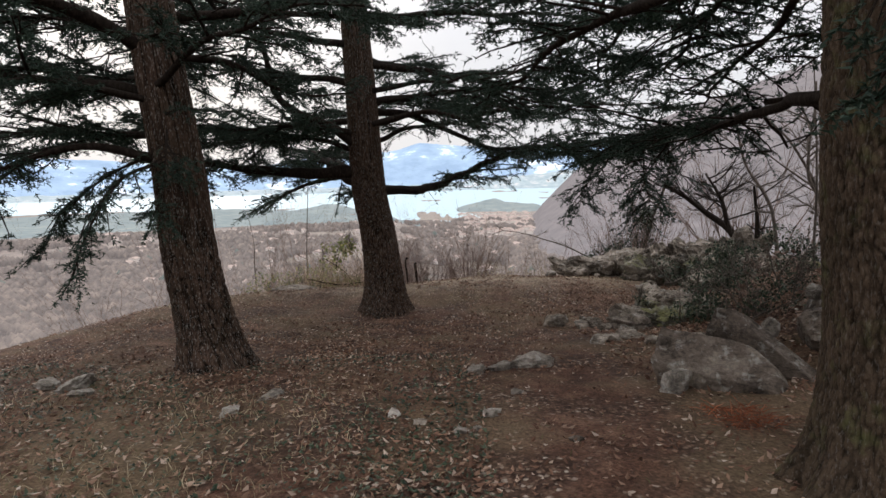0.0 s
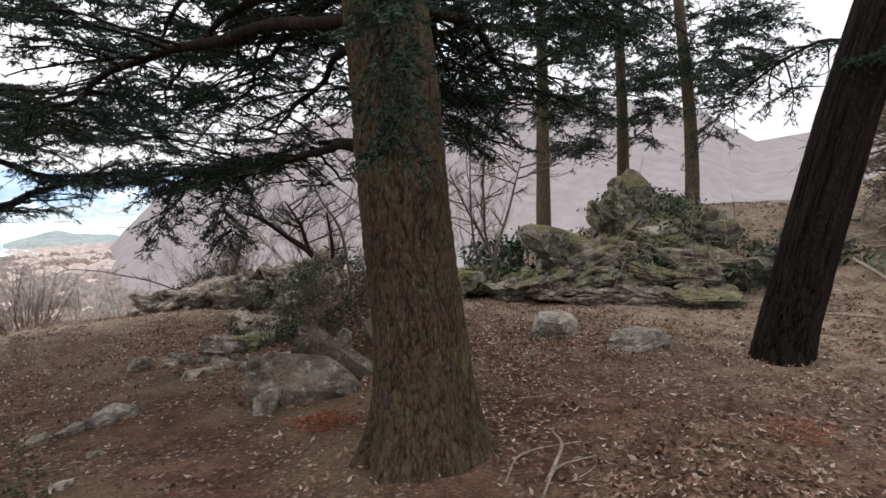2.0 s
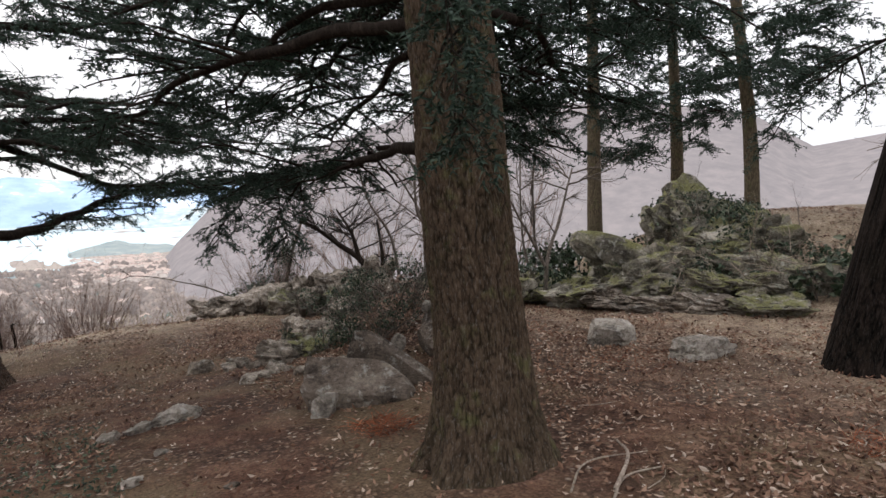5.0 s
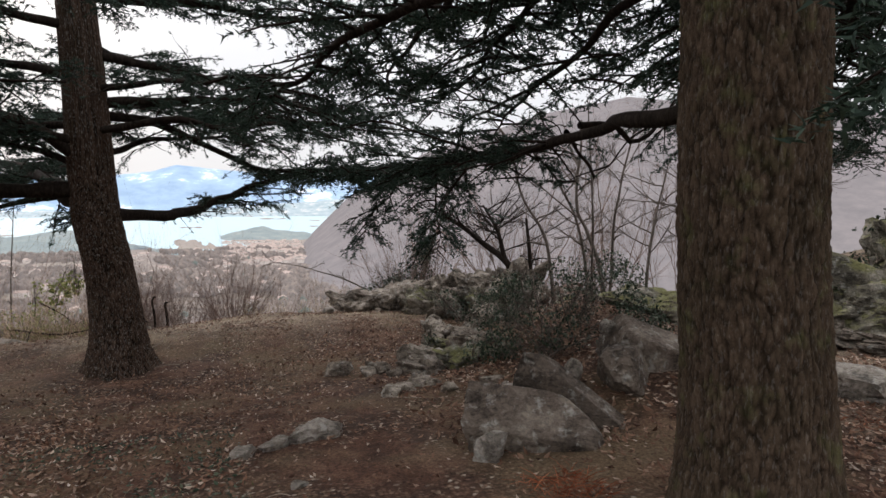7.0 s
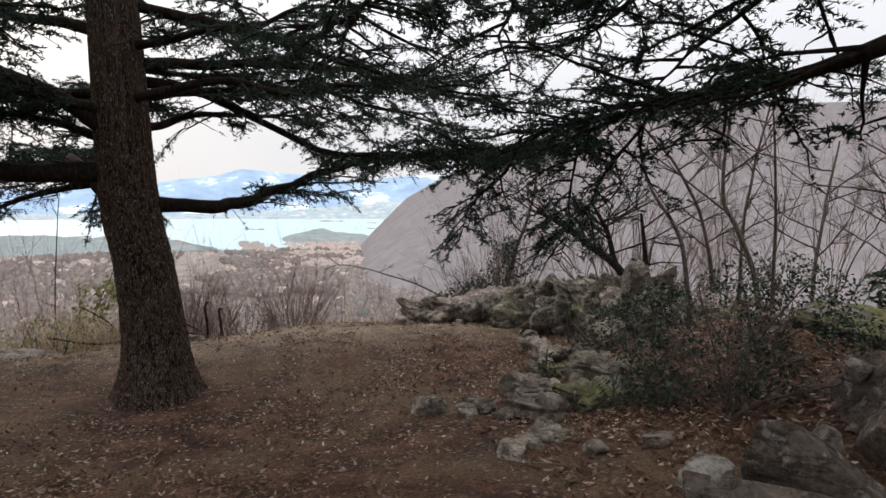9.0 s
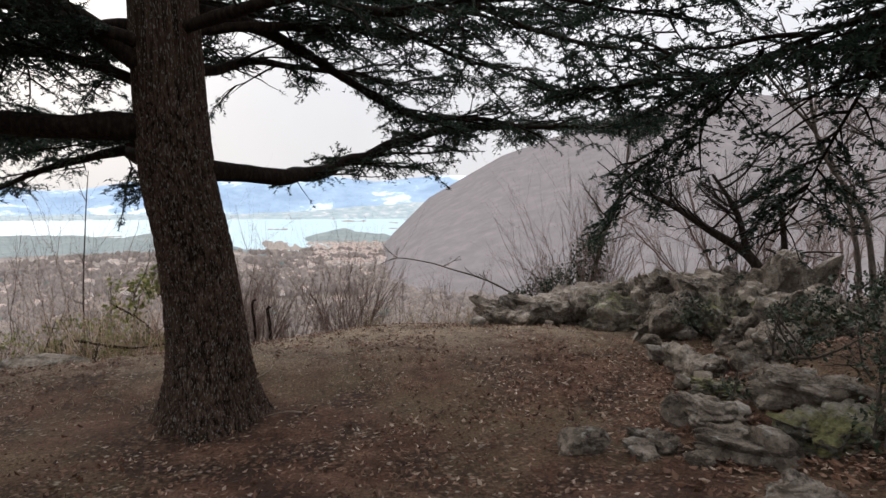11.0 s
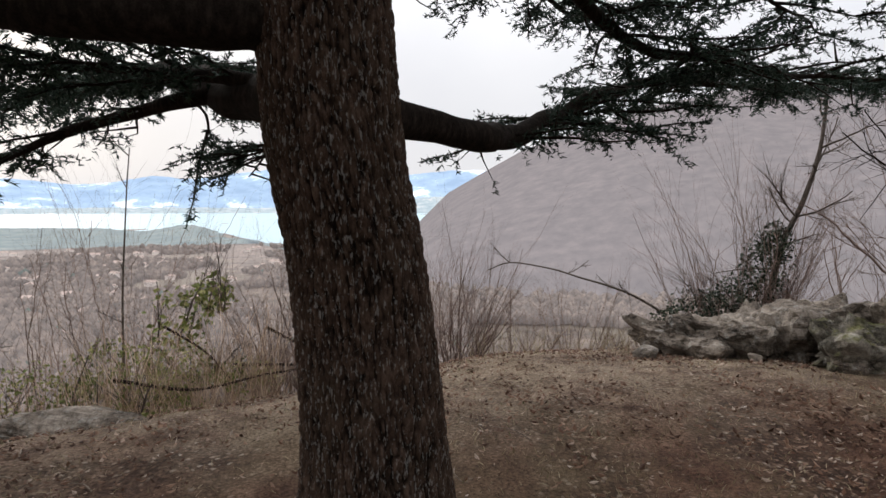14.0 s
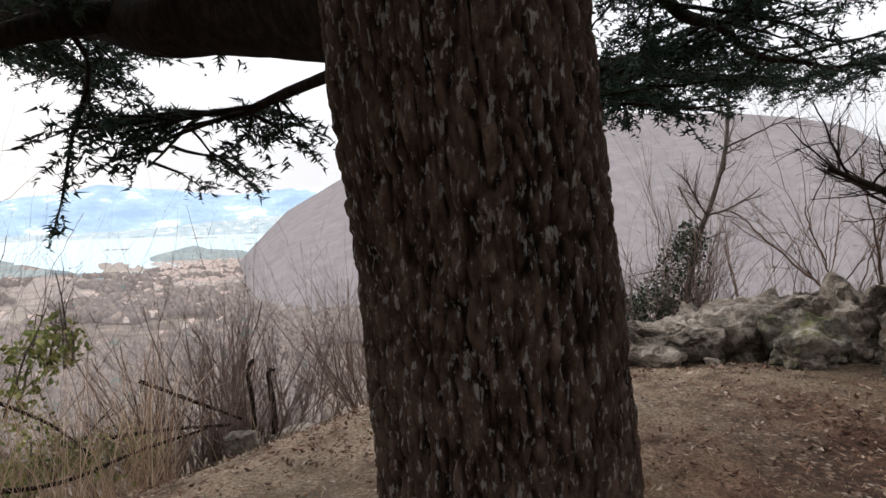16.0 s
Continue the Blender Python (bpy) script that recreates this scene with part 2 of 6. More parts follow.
def m_rock(base, pale, moss, crack=0.7):
    def build(t, b, out):
        p = coords(t)
        big = noise_of(t, p, 2.3, 6, 0.66)
        fine = noise_of(t, p, 30, 8, 0.74)
        lich = noise_of(t, p, 11, 6, 0.66)
        pit = noise_of(t, p, 8, 7, 0.72)
        c = ramp(t, big, [(0.32, tuple(v * 0.42 for v in base)), (0.5, base), (0.66, pale)])
        c = mix(t, 1.0, c, ramp(t, fine, [(0.32, (0.5, 0.48, 0.46)), (0.5, (0.95, 0.93, 0.9)), (0.68, (1.3, 1.27, 1.22))]), "MULTIPLY")
        st = noise_of(t, coords(t, (1.0, 1.3, 4.2)), 3.4, 7, 0.68)
        crev = ramp(t, st, [(0.43, (1, 1, 1)), (0.465, (0.10, 0.09, 0.085)), (0.475, (0.10, 0.09, 0.085)), (0.51, (1, 1, 1))])
        crev = mix(t, ramp(t, big, [(0.35, (crack, crack, crack)), (0.62, (crack * 0.25, crack * 0.25, crack * 0.25))]), (1, 1, 1), crev)
        c = mix(t, 1.0, c, crev, "MULTIPLY")
        c = mix(t, crack, c, mix(t, 1.0, c, ramp(t, pit, [(0.34, (0.16, 0.15, 0.14)), (0.45, (1, 1, 1))]), "MULTIPLY"))
        c = mix(t, ramp(t, lich, [(0.55, (0, 0, 0)), (0.66, (0.45, 0.45, 0.45))]), c, (0.43, 0.42, 0.385))
        if moss:
            g = t.nodes.new("ShaderNodeNewGeometry")
            s = t.nodes.new("ShaderNodeSeparateXYZ")
            t.links.new(g.outputs["Normal"], s.inputs[0])
            mm = t.nodes.new("ShaderNodeMath")
            mm.operation = "MULTIPLY"
            t.links.new(ramp(t, s.outputs[2], [(0.15, (0, 0, 0)), (0.7, (1, 1, 1))]), mm.inputs[0])
            t.links.new(ramp(t, noise_of(t, p, 3.1, 6, 0.65), [(0.44, (0, 0, 0)), (0.54, (moss, moss, moss))]), mm.inputs[1])
            c = mix(t, mm.outputs[0], c, ramp(t, fine, [(0.3, (0.05, 0.055, 0.02)), (0.7, (0.20, 0.185, 0.075))]))
        t.links.new(c, b.inputs["Base Color"])
        b.inputs["Roughness"].default_value = 0.92
        b.inputs["Specular IOR Level"].default_value = 0.15
        bump(t, b, mix(t, 0.5, mix(t, 0.45, fine, pit), crev), 1.0, 0.03)
    return build


def m_leafy(stops, rough=0.6, trans=0.0):
    def build(t, b, out):
        c = ramp(t, island_random(t), stops)
        n = noise_of(t, coords(t), 1.3, 3)
        c = mix(t, 1.0, c, ramp(t, n, [(0.3, (0.6, 0.6, 0.6)), (0.7, (1.3, 1.3, 1.3))]), "MULTIPLY")
        t.links.new(c, b.inputs["Base Color"])
        b.inputs["Roughness"].default_value = rough
        b.inputs["Specular IOR Level"].default_value = 0.2
        if trans:
            b.inputs["Transmission Weight"].default_value = 0.0
            tr = t.nodes.new("ShaderNodeBsdfTranslucent")
            t.links.new(c, tr.inputs["Color"])
            mx = t.nodes.new("ShaderNodeMixShader")
            mx.inputs[0].default_value = trans
            t.links.new(b.outputs[0], mx.inputs[1])
            t.links.new(tr.outputs[0], mx.inputs[2])
            t.links.new(mx.outputs[0], out.inputs["Surface"])
    return build


def m_far(stops, scale, haze_tint, haze_glow, stretch=(1, 1, 1)):
    """Distant land: its own colours, with the haze put in as an even emission."""
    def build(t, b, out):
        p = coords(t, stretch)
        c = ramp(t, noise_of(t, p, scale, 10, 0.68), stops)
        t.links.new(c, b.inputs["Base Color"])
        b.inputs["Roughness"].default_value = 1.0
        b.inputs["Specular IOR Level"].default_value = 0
        b.inputs["Emission Color"].default_value = (*haze_tint, 1)
        b.inputs["Emission Strength"].default_value = haze_glow
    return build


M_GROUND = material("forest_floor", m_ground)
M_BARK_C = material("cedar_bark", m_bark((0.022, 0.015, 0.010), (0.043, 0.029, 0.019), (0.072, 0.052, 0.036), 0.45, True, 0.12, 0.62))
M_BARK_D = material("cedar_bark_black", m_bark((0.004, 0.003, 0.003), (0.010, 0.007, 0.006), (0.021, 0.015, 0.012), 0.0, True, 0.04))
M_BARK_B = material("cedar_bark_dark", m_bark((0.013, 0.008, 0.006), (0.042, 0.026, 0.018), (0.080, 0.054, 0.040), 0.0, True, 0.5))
M_LIMB = material("limb_bark", m_bark((0.005, 0.004, 0.003), (0.016, 0.0115, 0.009), (0.042, 0.032, 0.026)))
M_TWIG = material("dead_twig", m_bark((0.08, 0.06, 0.048), (0.20, 0.155, 0.125), (0.38, 0.32, 0.265)))
M_SAPLING = material("sapling_bark", m_bark((0.03, 0.025, 0.021), (0.085, 0.068, 0.058), (0.17, 0.14, 0.12)))
M_SHRUB = material("shrub_twigs", m_bark((0.06, 0.039, 0.032), (0.16, 0.108, 0.089), (0.31, 0.23, 0.195)))
M_TRUNK_E = material("ivy_trunk_bark", m_bark((0.025, 0.019, 0.013), (0.075, 0.058, 0.038), (0.14, 0.11, 0.075), 0.5))
M_LOG = material("bare_log", m_bark((0.13, 0.10, 0.08), (0.30, 0.25, 0.20), (0.46, 0.40, 0.33)))
M_ROCK = material("limestone", m_rock((0.18, 0.15, 0.124), (0.37, 0.325, 0.28), 0.0))
M_BOULDER = material("brown_limestone", m_rock((0.125, 0.100, 0.082), (0.205, 0.172, 0.143), 0.0, 0.5))
M_ROCK_MOSS = material("mossy_limestone", m_rock((0.14, 0.127, 0.104), (0.36, 0.33, 0.285), 0.9))
M_STONE = material("pale_stone", m_rock((0.24, 0.212, 0.185), (0.40, 0.37, 0.335), 0.0, 0.45))
M_NEEDLE = material("cedar_needles", m_leafy([(0.0, (0.011, 0.022, 0.015)), (0.5, (0.022, 0.041, 0.028)), (1.0, (0.045, 0.068, 0.046))], 0.6, 0.2))
M_NEEDLE_PALE = material("cut_conifer_needles", m_leafy([(0.0, (0.075, 0.10, 0.072)), (0.5, (0.15, 0.185, 0.13)), (1.0, (0.27, 0.29, 0.205))], 0.6, 0.15))
M_IVY = material("ivy_leaves", m_leafy([(0.0, (0.012, 0.022, 0.012)), (0.6, (0.030, 0.046, 0.024)), (0.92, (0.075, 0.09, 0.055)), (1.0, (0.17, 0.16, 0.12))], 0.4, 0.1))
M_BRAMBLE = material("bramble_leaves", m_leafy([(0.0, (0.08, 0.105, 0.03)), (0.6, (0.18, 0.20, 0.06)), (1.0, (0.32, 0.29, 0.12))], 0.6, 0.25))
M_LITTER = material("fallen_leaves", m_leafy([(0.0, (0.05, 0.024, 0.015)), (0.45, (0.135, 0.068, 0.042)), (0.85, (0.25, 0.155, 0.105)), (1.0, (0.42, 0.335, 0.27))], 0.7, 0.1))
M_RUST = material("rust_needles", m_leafy([(0.0, (0.11, 0.028, 0.012)), (0.6, (0.22, 0.065, 0.028)), (1.0, (0.34, 0.13, 0.065))], 0.8, 0.1))
M_BROWN = material("dry_brown_leaves", m_leafy([(0.0, (0.06, 0.036, 0.027)), (0.5, (0.15, 0.097, 0.073)), (1.0, (0.28, 0.205, 0.165))], 0.7, 0.15))
M_DEAD = material("withered_needles", m_leafy([(0.0, (0.07, 0.052, 0.042)), (0.5, (0.17, 0.135, 0.11)), (1.0, (0.34, 0.29, 0.24))], 0.8, 0.1))
M_RED = material("reddish_dead_leaves", m_leafy([(0.0, (0.13, 0.055, 0.035)), (0.5, (0.30, 0.15, 0.10)), (1.0, (0.50, 0.33, 0.25))], 0.6, 0.2))
M_PALE_LEAF = material("bleached_leaves", m_leafy([(0.0, (0.20, 0.13, 0.09)), (0.5, (0.36, 0.27, 0.21)), (1.0, (0.60, 0.52, 0.45))], 0.6, 0.15))
M_STRAW = material("dry_grass", m_leafy([(0.0, (0.16, 0.12, 0.07)), (0.6, (0.30, 0.24, 0.15)), (1.0, (0.45, 0.38, 0.26))], 0.8, 0.2))
M_REED = material("tan_reeds", m_leafy([(0.0, (0.26, 0.165, 0.11)), (0.6, (0.46, 0.33, 0.23)), (1.0, (0.66, 0.52, 0.39))], 0.7, 0.3))
M_GRASS = material("green_grass", m_leafy([(0.0, (0.05, 0.07, 0.02)), (1.0, (0.14, 0.15, 0.06))], 0.7, 0.2))


# ---- ground ----
VALLEY = -64.0


def ground_z(x, y):
    x, y = np.asarray(x, float), np.asarray(y, float)
    yy = y - 0.7 * np.clip(x - 2.5, 0, 6)
    z = 0.34 * (1 - S(2.5, 9.4, yy))
    z = z + 0.95 * S(8, 12, x) * S(2, 6.5, y) + 0.4 * S(9, 14, x) + 2.4 * S(15, 21, x)
    z = z - 0.42 * S(12, 16, y) - 0.25 * S(3, 8, -x) * S(2, 8, y)
    z = z + 0.65 * np.exp(-(((x - 4.8) / 1.2) ** 2 + ((y - 8.7) / 1.7) ** 2))
    z = z + 0.30 * np.exp(-(((x - 4.1) / 0.9) ** 2 + ((y - 6.7) / 0.9) ** 2))
    z = z - 0.17 * np.exp(-(((y - 10.4) / 2.2) ** 2)) * S(-5, -2.5, x) * (1 - S(3.8, 5.5, x))
    z = z + 0.10 * np.exp(-(((x - 1.2) / 1.8) ** 2 + ((y - 15.0) / 1.2) ** 2))
    d = np.maximum(np.maximum(y - 16.3, -0.85 * (x + 6.2) + 0.5 * (y - 11)), 0.6 * (x - 7.0) + 0.8 * (y - 13.5))
    d = np.maximum(d, -0.5 * (x + 1.8) + 0.85 * (y - 14.55))
    z = z - 0.85 * (np.sqrt((d + 0.3) ** 2 + 0.35) + d + 0.3) / 2 + 0.08
    return z


def ground_full(x, y):
    z = ground_z(x, y)
    p = np.stack([x, y, 0 * x], -1).reshape(-1, 3)
    near = np.exp(-(np.hypot(x, y - 8) / 40.0) ** 2)
    n = (0.05 * fbm(p * 0.9, 4, 3) + 0.016 * fbm(p * 6.0, 3, 9)).reshape(np.shape(x))
    hills = (5 * fbm(p * 0.006, 5, 21) + 2.5 * fbm(p * 0.05, 3, 22)).reshape(np.shape(x))
    lump = S(120, 400, np.hypot(x, y))
    return np.maximum(z + n * near, VALLEY + lump * np.clip(hills, -1.5, 30))


def axis(lo, hi, step, reach, grow):
    a = list(np.arange(lo, hi + 1e-6, step))
    d, up = step, [hi]
    while up[-1] < reach:
        d *= grow
        up.append(up[-1] + d)
    d, down = step, [lo]
    while down[-1] > -reach:
        d *= grow
        down.append(down[-1] - d)
    return np.array(down[:0:-1] + a + up[1:])


gx, gy = axis(-7, 13, 0.1, 4800, 1.12), axis(-1, 17.5, 0.1, 4800, 1.12)
GX, GY = np.meshgrid(gx, gy, indexing="xy")
GZ = ground_full(GX, GY)
nx, ny = len(gx), len(gy)
ii, jj = np.meshgrid(np.arange(nx - 1), np.arange(ny - 1), indexing="xy")
quad = np.stack([jj * nx + ii, jj * nx + ii + 1, (jj + 1) * nx + ii + 1, (jj + 1) * nx + ii], -1).reshape(-1, 4)
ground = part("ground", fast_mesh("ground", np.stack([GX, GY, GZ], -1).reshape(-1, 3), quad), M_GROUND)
tagged(ground, "reddish-brown forest floor of needles, leaves and dry grass", "ground", kind="structure")


def gz(x, y):
    return float(ground_full(np.array([x], float), np.array([y], float))[0])


# ---- distance: lake, hills, mountains ----
def polar(r, az, z):
    a = np.radians(az)
    return np.stack([r * np.sin(a), r * np.cos(a), z + 0 * r], -1)


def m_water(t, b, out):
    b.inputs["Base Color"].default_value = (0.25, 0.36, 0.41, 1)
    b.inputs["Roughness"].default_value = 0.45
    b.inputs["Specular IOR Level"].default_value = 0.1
    # hazy light over the lake, put into the water as emission
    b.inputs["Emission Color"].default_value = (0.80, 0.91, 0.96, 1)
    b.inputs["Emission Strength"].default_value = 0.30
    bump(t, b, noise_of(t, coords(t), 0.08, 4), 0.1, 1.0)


M_WATER = material("lake_water", m_water)
az = np.linspace(-45, 20, 260)
near_r = np.interp(az, [-45, -19, -14, -8.4, -5, -2.4, 0, 2.8, 6, 9, 20], [2000, 1640, 1450, 1350, 1050, 860, 850, 880, 1150, 1300, 1500])
near_r = near_r * (1 + 0.04 * fbm(np.stack([az * 0.8, 0 * az, 0 * az], -1), 4, 31))
far_r = 3700 + 150 * fbm(np.stack([az * 0.5, 0 * az + 5, 0 * az], -1), 4, 32)
wv = np.vstack([polar(near_r, az, -62.0), polar(far_r, az, -62.0)])
k = len(az)
i = np.arange(k - 1)
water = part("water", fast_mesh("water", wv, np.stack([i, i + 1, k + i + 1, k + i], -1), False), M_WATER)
tagged(water, "pale blue lake lying in the hazy valley", "lake", kind="structure")


def ridge(name, az_nodes, el_nodes, r_base, r_crest, mat, label, rough=0.06, n=300, levels=26, z0=-63.0, seed=1, wav=0.35):
    """A hill range: the elevation of its crest by azimuth, rising from its foot to its crest."""
    a = np.linspace(az_nodes[0], az_nodes[-1], n)
    el = np.interp(a, az_nodes, el_nodes)
    el = el + 0.012 * 57 * rough * fbm(np.stack([a * 1.5, 0 * a, 0 * a], -1), 5, seed)
    rb = np.interp(a, az_nodes, r_base) if np.ndim(r_base) else np.full(n, float(r_base))
    rc = np.interp(a, az_nodes, r_crest) if np.ndim(r_crest) else np.full(n, float(r_crest))
    top = 1.9 + rc * np.tan(np.radians(el))
    v = []
    for s in np.linspace(0, 1.35, levels):
        u = min(s, 1.0)
        r = rb + (rc - rb) * s
        h = z0 + (top - z0) * (u ** 0.8 if s <= 1 else 1 - (s - 1) * 1.2)
        p = polar(r, a, 0.0)
        rel = fbm(p * (wav / (rc.mean() * 0.06)), 5, seed + 5)
        h = h + (top - z0).clip(0) * rough * 1.3 * rel * (math.sin(math.pi * min(1, u)) * 0.9 + 0.05)
        v.append(polar(r, a, h))
    i, j = np.meshgrid(np.arange(levels - 1), np.arange(n - 1), indexing="ij")
    f = np.stack([i * n + j, i * n + j + 1, (i + 1) * n + j + 1, (i + 1) * n + j], -1).reshape(-1, 4)
    ob = part(name, fast_mesh(name, np.vstack(v), f), mat)
    return tagged(ob, label, "hill", kind="structure")


# the emission stands in for haze, stronger the farther the land
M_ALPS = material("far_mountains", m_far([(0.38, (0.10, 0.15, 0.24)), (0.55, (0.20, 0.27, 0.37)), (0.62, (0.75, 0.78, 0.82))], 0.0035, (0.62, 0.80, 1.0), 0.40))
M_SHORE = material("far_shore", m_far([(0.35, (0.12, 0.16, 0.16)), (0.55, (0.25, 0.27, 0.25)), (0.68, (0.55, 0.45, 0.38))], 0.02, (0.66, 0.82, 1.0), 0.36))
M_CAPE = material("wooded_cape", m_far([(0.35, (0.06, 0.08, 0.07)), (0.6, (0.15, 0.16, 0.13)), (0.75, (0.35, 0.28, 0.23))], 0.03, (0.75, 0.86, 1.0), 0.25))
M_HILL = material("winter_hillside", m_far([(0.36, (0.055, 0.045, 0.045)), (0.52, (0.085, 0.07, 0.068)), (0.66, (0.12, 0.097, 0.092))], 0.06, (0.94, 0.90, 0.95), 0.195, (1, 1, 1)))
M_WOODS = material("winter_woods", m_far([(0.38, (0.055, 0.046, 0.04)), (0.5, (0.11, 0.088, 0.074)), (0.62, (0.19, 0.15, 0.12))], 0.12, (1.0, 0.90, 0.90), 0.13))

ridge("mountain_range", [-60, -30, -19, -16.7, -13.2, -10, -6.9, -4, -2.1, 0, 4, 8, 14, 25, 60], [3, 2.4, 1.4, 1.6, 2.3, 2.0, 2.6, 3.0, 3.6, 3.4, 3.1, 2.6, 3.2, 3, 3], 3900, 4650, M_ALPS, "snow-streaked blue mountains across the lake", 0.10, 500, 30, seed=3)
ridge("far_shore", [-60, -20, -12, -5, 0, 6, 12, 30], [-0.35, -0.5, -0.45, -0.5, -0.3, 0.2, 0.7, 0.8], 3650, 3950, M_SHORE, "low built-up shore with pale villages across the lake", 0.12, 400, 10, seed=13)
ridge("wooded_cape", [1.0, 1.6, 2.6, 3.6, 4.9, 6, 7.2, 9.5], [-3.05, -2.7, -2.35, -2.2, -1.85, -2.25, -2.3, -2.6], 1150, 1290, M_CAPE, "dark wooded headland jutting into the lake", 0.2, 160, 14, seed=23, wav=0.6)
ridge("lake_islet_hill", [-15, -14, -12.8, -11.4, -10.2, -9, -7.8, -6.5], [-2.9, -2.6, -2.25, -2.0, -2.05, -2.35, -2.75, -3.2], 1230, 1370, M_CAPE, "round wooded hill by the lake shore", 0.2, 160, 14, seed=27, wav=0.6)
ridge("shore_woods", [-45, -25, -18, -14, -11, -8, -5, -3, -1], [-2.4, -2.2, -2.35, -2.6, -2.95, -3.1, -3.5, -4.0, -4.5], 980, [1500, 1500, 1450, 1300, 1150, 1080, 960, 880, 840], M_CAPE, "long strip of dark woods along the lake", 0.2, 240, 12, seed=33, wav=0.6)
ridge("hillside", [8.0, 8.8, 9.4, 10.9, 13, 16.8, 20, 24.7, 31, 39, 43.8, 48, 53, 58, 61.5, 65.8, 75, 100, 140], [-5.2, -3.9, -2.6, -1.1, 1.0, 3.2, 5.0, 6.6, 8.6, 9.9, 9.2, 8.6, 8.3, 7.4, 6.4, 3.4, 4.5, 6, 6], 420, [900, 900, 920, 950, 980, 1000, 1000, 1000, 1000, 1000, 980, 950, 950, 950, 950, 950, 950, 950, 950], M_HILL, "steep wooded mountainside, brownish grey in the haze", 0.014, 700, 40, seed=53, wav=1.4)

# houses emit a little too, as painted haze
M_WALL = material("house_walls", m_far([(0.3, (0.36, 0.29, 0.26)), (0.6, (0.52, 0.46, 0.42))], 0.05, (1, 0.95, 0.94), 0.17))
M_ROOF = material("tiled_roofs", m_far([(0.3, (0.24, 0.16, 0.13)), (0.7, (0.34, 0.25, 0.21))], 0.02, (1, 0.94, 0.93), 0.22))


def village(name, n, a0, a1, r0, r1, seed, label, lift=0.0):
    """Far houses: walls and pitched roofs."""
    g = np.random.default_rng(seed)
    wv, wf, rv, rf = [], [], [], []
    for q in range(n):
        a = np.radians(g.uniform(a0, a1))
        r = g.uniform(r0, r1)
        cx, cy = r * math.sin(a), r * math.cos(a)
        z = gz(cx, cy) + lift - 0.5
        w, d, h = g.uniform(2.6, 5.2), g.uniform(2.2, 3.8), g.uniform(2.4, 4.2)
        c, s = math.cos(g.uniform(0, 3.1)), 0
        s = math.sqrt(1 - c * c)
        box = [(-w, -d), (w, -d), (w, d), (-w, d)]
        base = len(wv)
        for hh in (0, h):
            wv += [(cx + c * x - s * y, cy + s * x + c * y, z + hh) for x, y in box]
        wf += [[base + e for e in f] for f in ((0, 1, 5, 4), (1, 2, 6, 5), (2, 3, 7, 6), (3, 0, 4, 7))]
        base = len(rv)
        o = 1.12
        rv += [(cx + c * x * o - s * y * o, cy + s * x * o + c * y * o, z + h) for x, y in box]
        rv += [(cx + c * x, cy + s * x, z + h * 1.45) for x in (-w, w)]
        rf += [[base + e for e in f] for f in ((0, 1, 5, 4), (2, 3, 4, 5), (3, 0, 4, 4), (1, 2, 5, 5))]
    root = tagged(new(name), label, "village", kind="stuff")
    part("walls", fast_mesh("walls", wv, wf, False), M_WALL, root)
    rf = np.array(rf)
    tri = np.vstack([rf[:, [0, 1, 2]], rf[rf[:, 2] != rf[:, 3]][:, [0, 2, 3]]])
    part("roofs", fast_mesh("roofs", rv, tri, False), M_ROOF, root)
    return root


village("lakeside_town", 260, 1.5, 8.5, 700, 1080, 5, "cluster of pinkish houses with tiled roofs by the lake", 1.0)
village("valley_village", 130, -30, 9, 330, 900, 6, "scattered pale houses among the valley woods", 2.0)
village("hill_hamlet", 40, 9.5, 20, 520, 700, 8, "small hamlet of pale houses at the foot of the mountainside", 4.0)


def far_trees(name, n, a0, a1, r0, r1, seed, mat, label, tall):
    """Crowns of far trees: small uneven tufts."""
    g = np.random.default_rng(seed)
    a = np.radians(g.uniform(a0, a1, n))
    r = r0 * (r1 / r0) ** g.uniform(0, 1, n)
    x, y = r * np.sin(a), r * np.cos(a)
    thick = fbm(np.stack([x * 0.012, y * 0.012, 0 * x], -1), 4, 88) > -0.08
    x, y = x[thick], y[thick]
    m = len(x)
    z = ground_full(x, y)
    h = tall * g.uniform(0.5, 1.3, m)
    ang = np.arange(5) / 5 * 2 * math.pi
    ring = np.stack([np.cos(ang), np.sin(ang), 0 * ang], -1)
    w = h * g.uniform(0.35, 0.6, m)
    low = np.stack([x, y, z + h * 0.1], -1)[:, None] + ring * w[:, None, None] * 0.5
    mid = np.stack([x, y, z + h * 0.6], -1)[:, None] + ring * w[:, None, None] * g.uniform(0.6, 1.2, (m, 5, 1))
    tip = np.stack([x, y, z + h], -1)[:, None]
    v = np.concatenate([low, mid, tip], 1).reshape(-1, 3)
    k = np.arange(m)[:, None, None] * 11
    c = np.arange(5)
    d = (c + 1) % 5
    f = np.concatenate([np.stack([c, d, d + 5], -1), np.stack([c, d + 5, c + 5], -1), np.stack([c + 5, d + 5, 0 * c + 10], -1)])[None] + k
    return tagged(part(name, fast_mesh(name, v, f.reshape(-1, 3), True), mat), label, "trees", kind="stuff")


# haze on the far conifers is emission as well
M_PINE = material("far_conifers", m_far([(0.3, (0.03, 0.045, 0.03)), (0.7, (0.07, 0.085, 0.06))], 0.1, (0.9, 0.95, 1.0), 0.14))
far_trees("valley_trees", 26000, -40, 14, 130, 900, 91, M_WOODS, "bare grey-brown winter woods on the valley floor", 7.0)
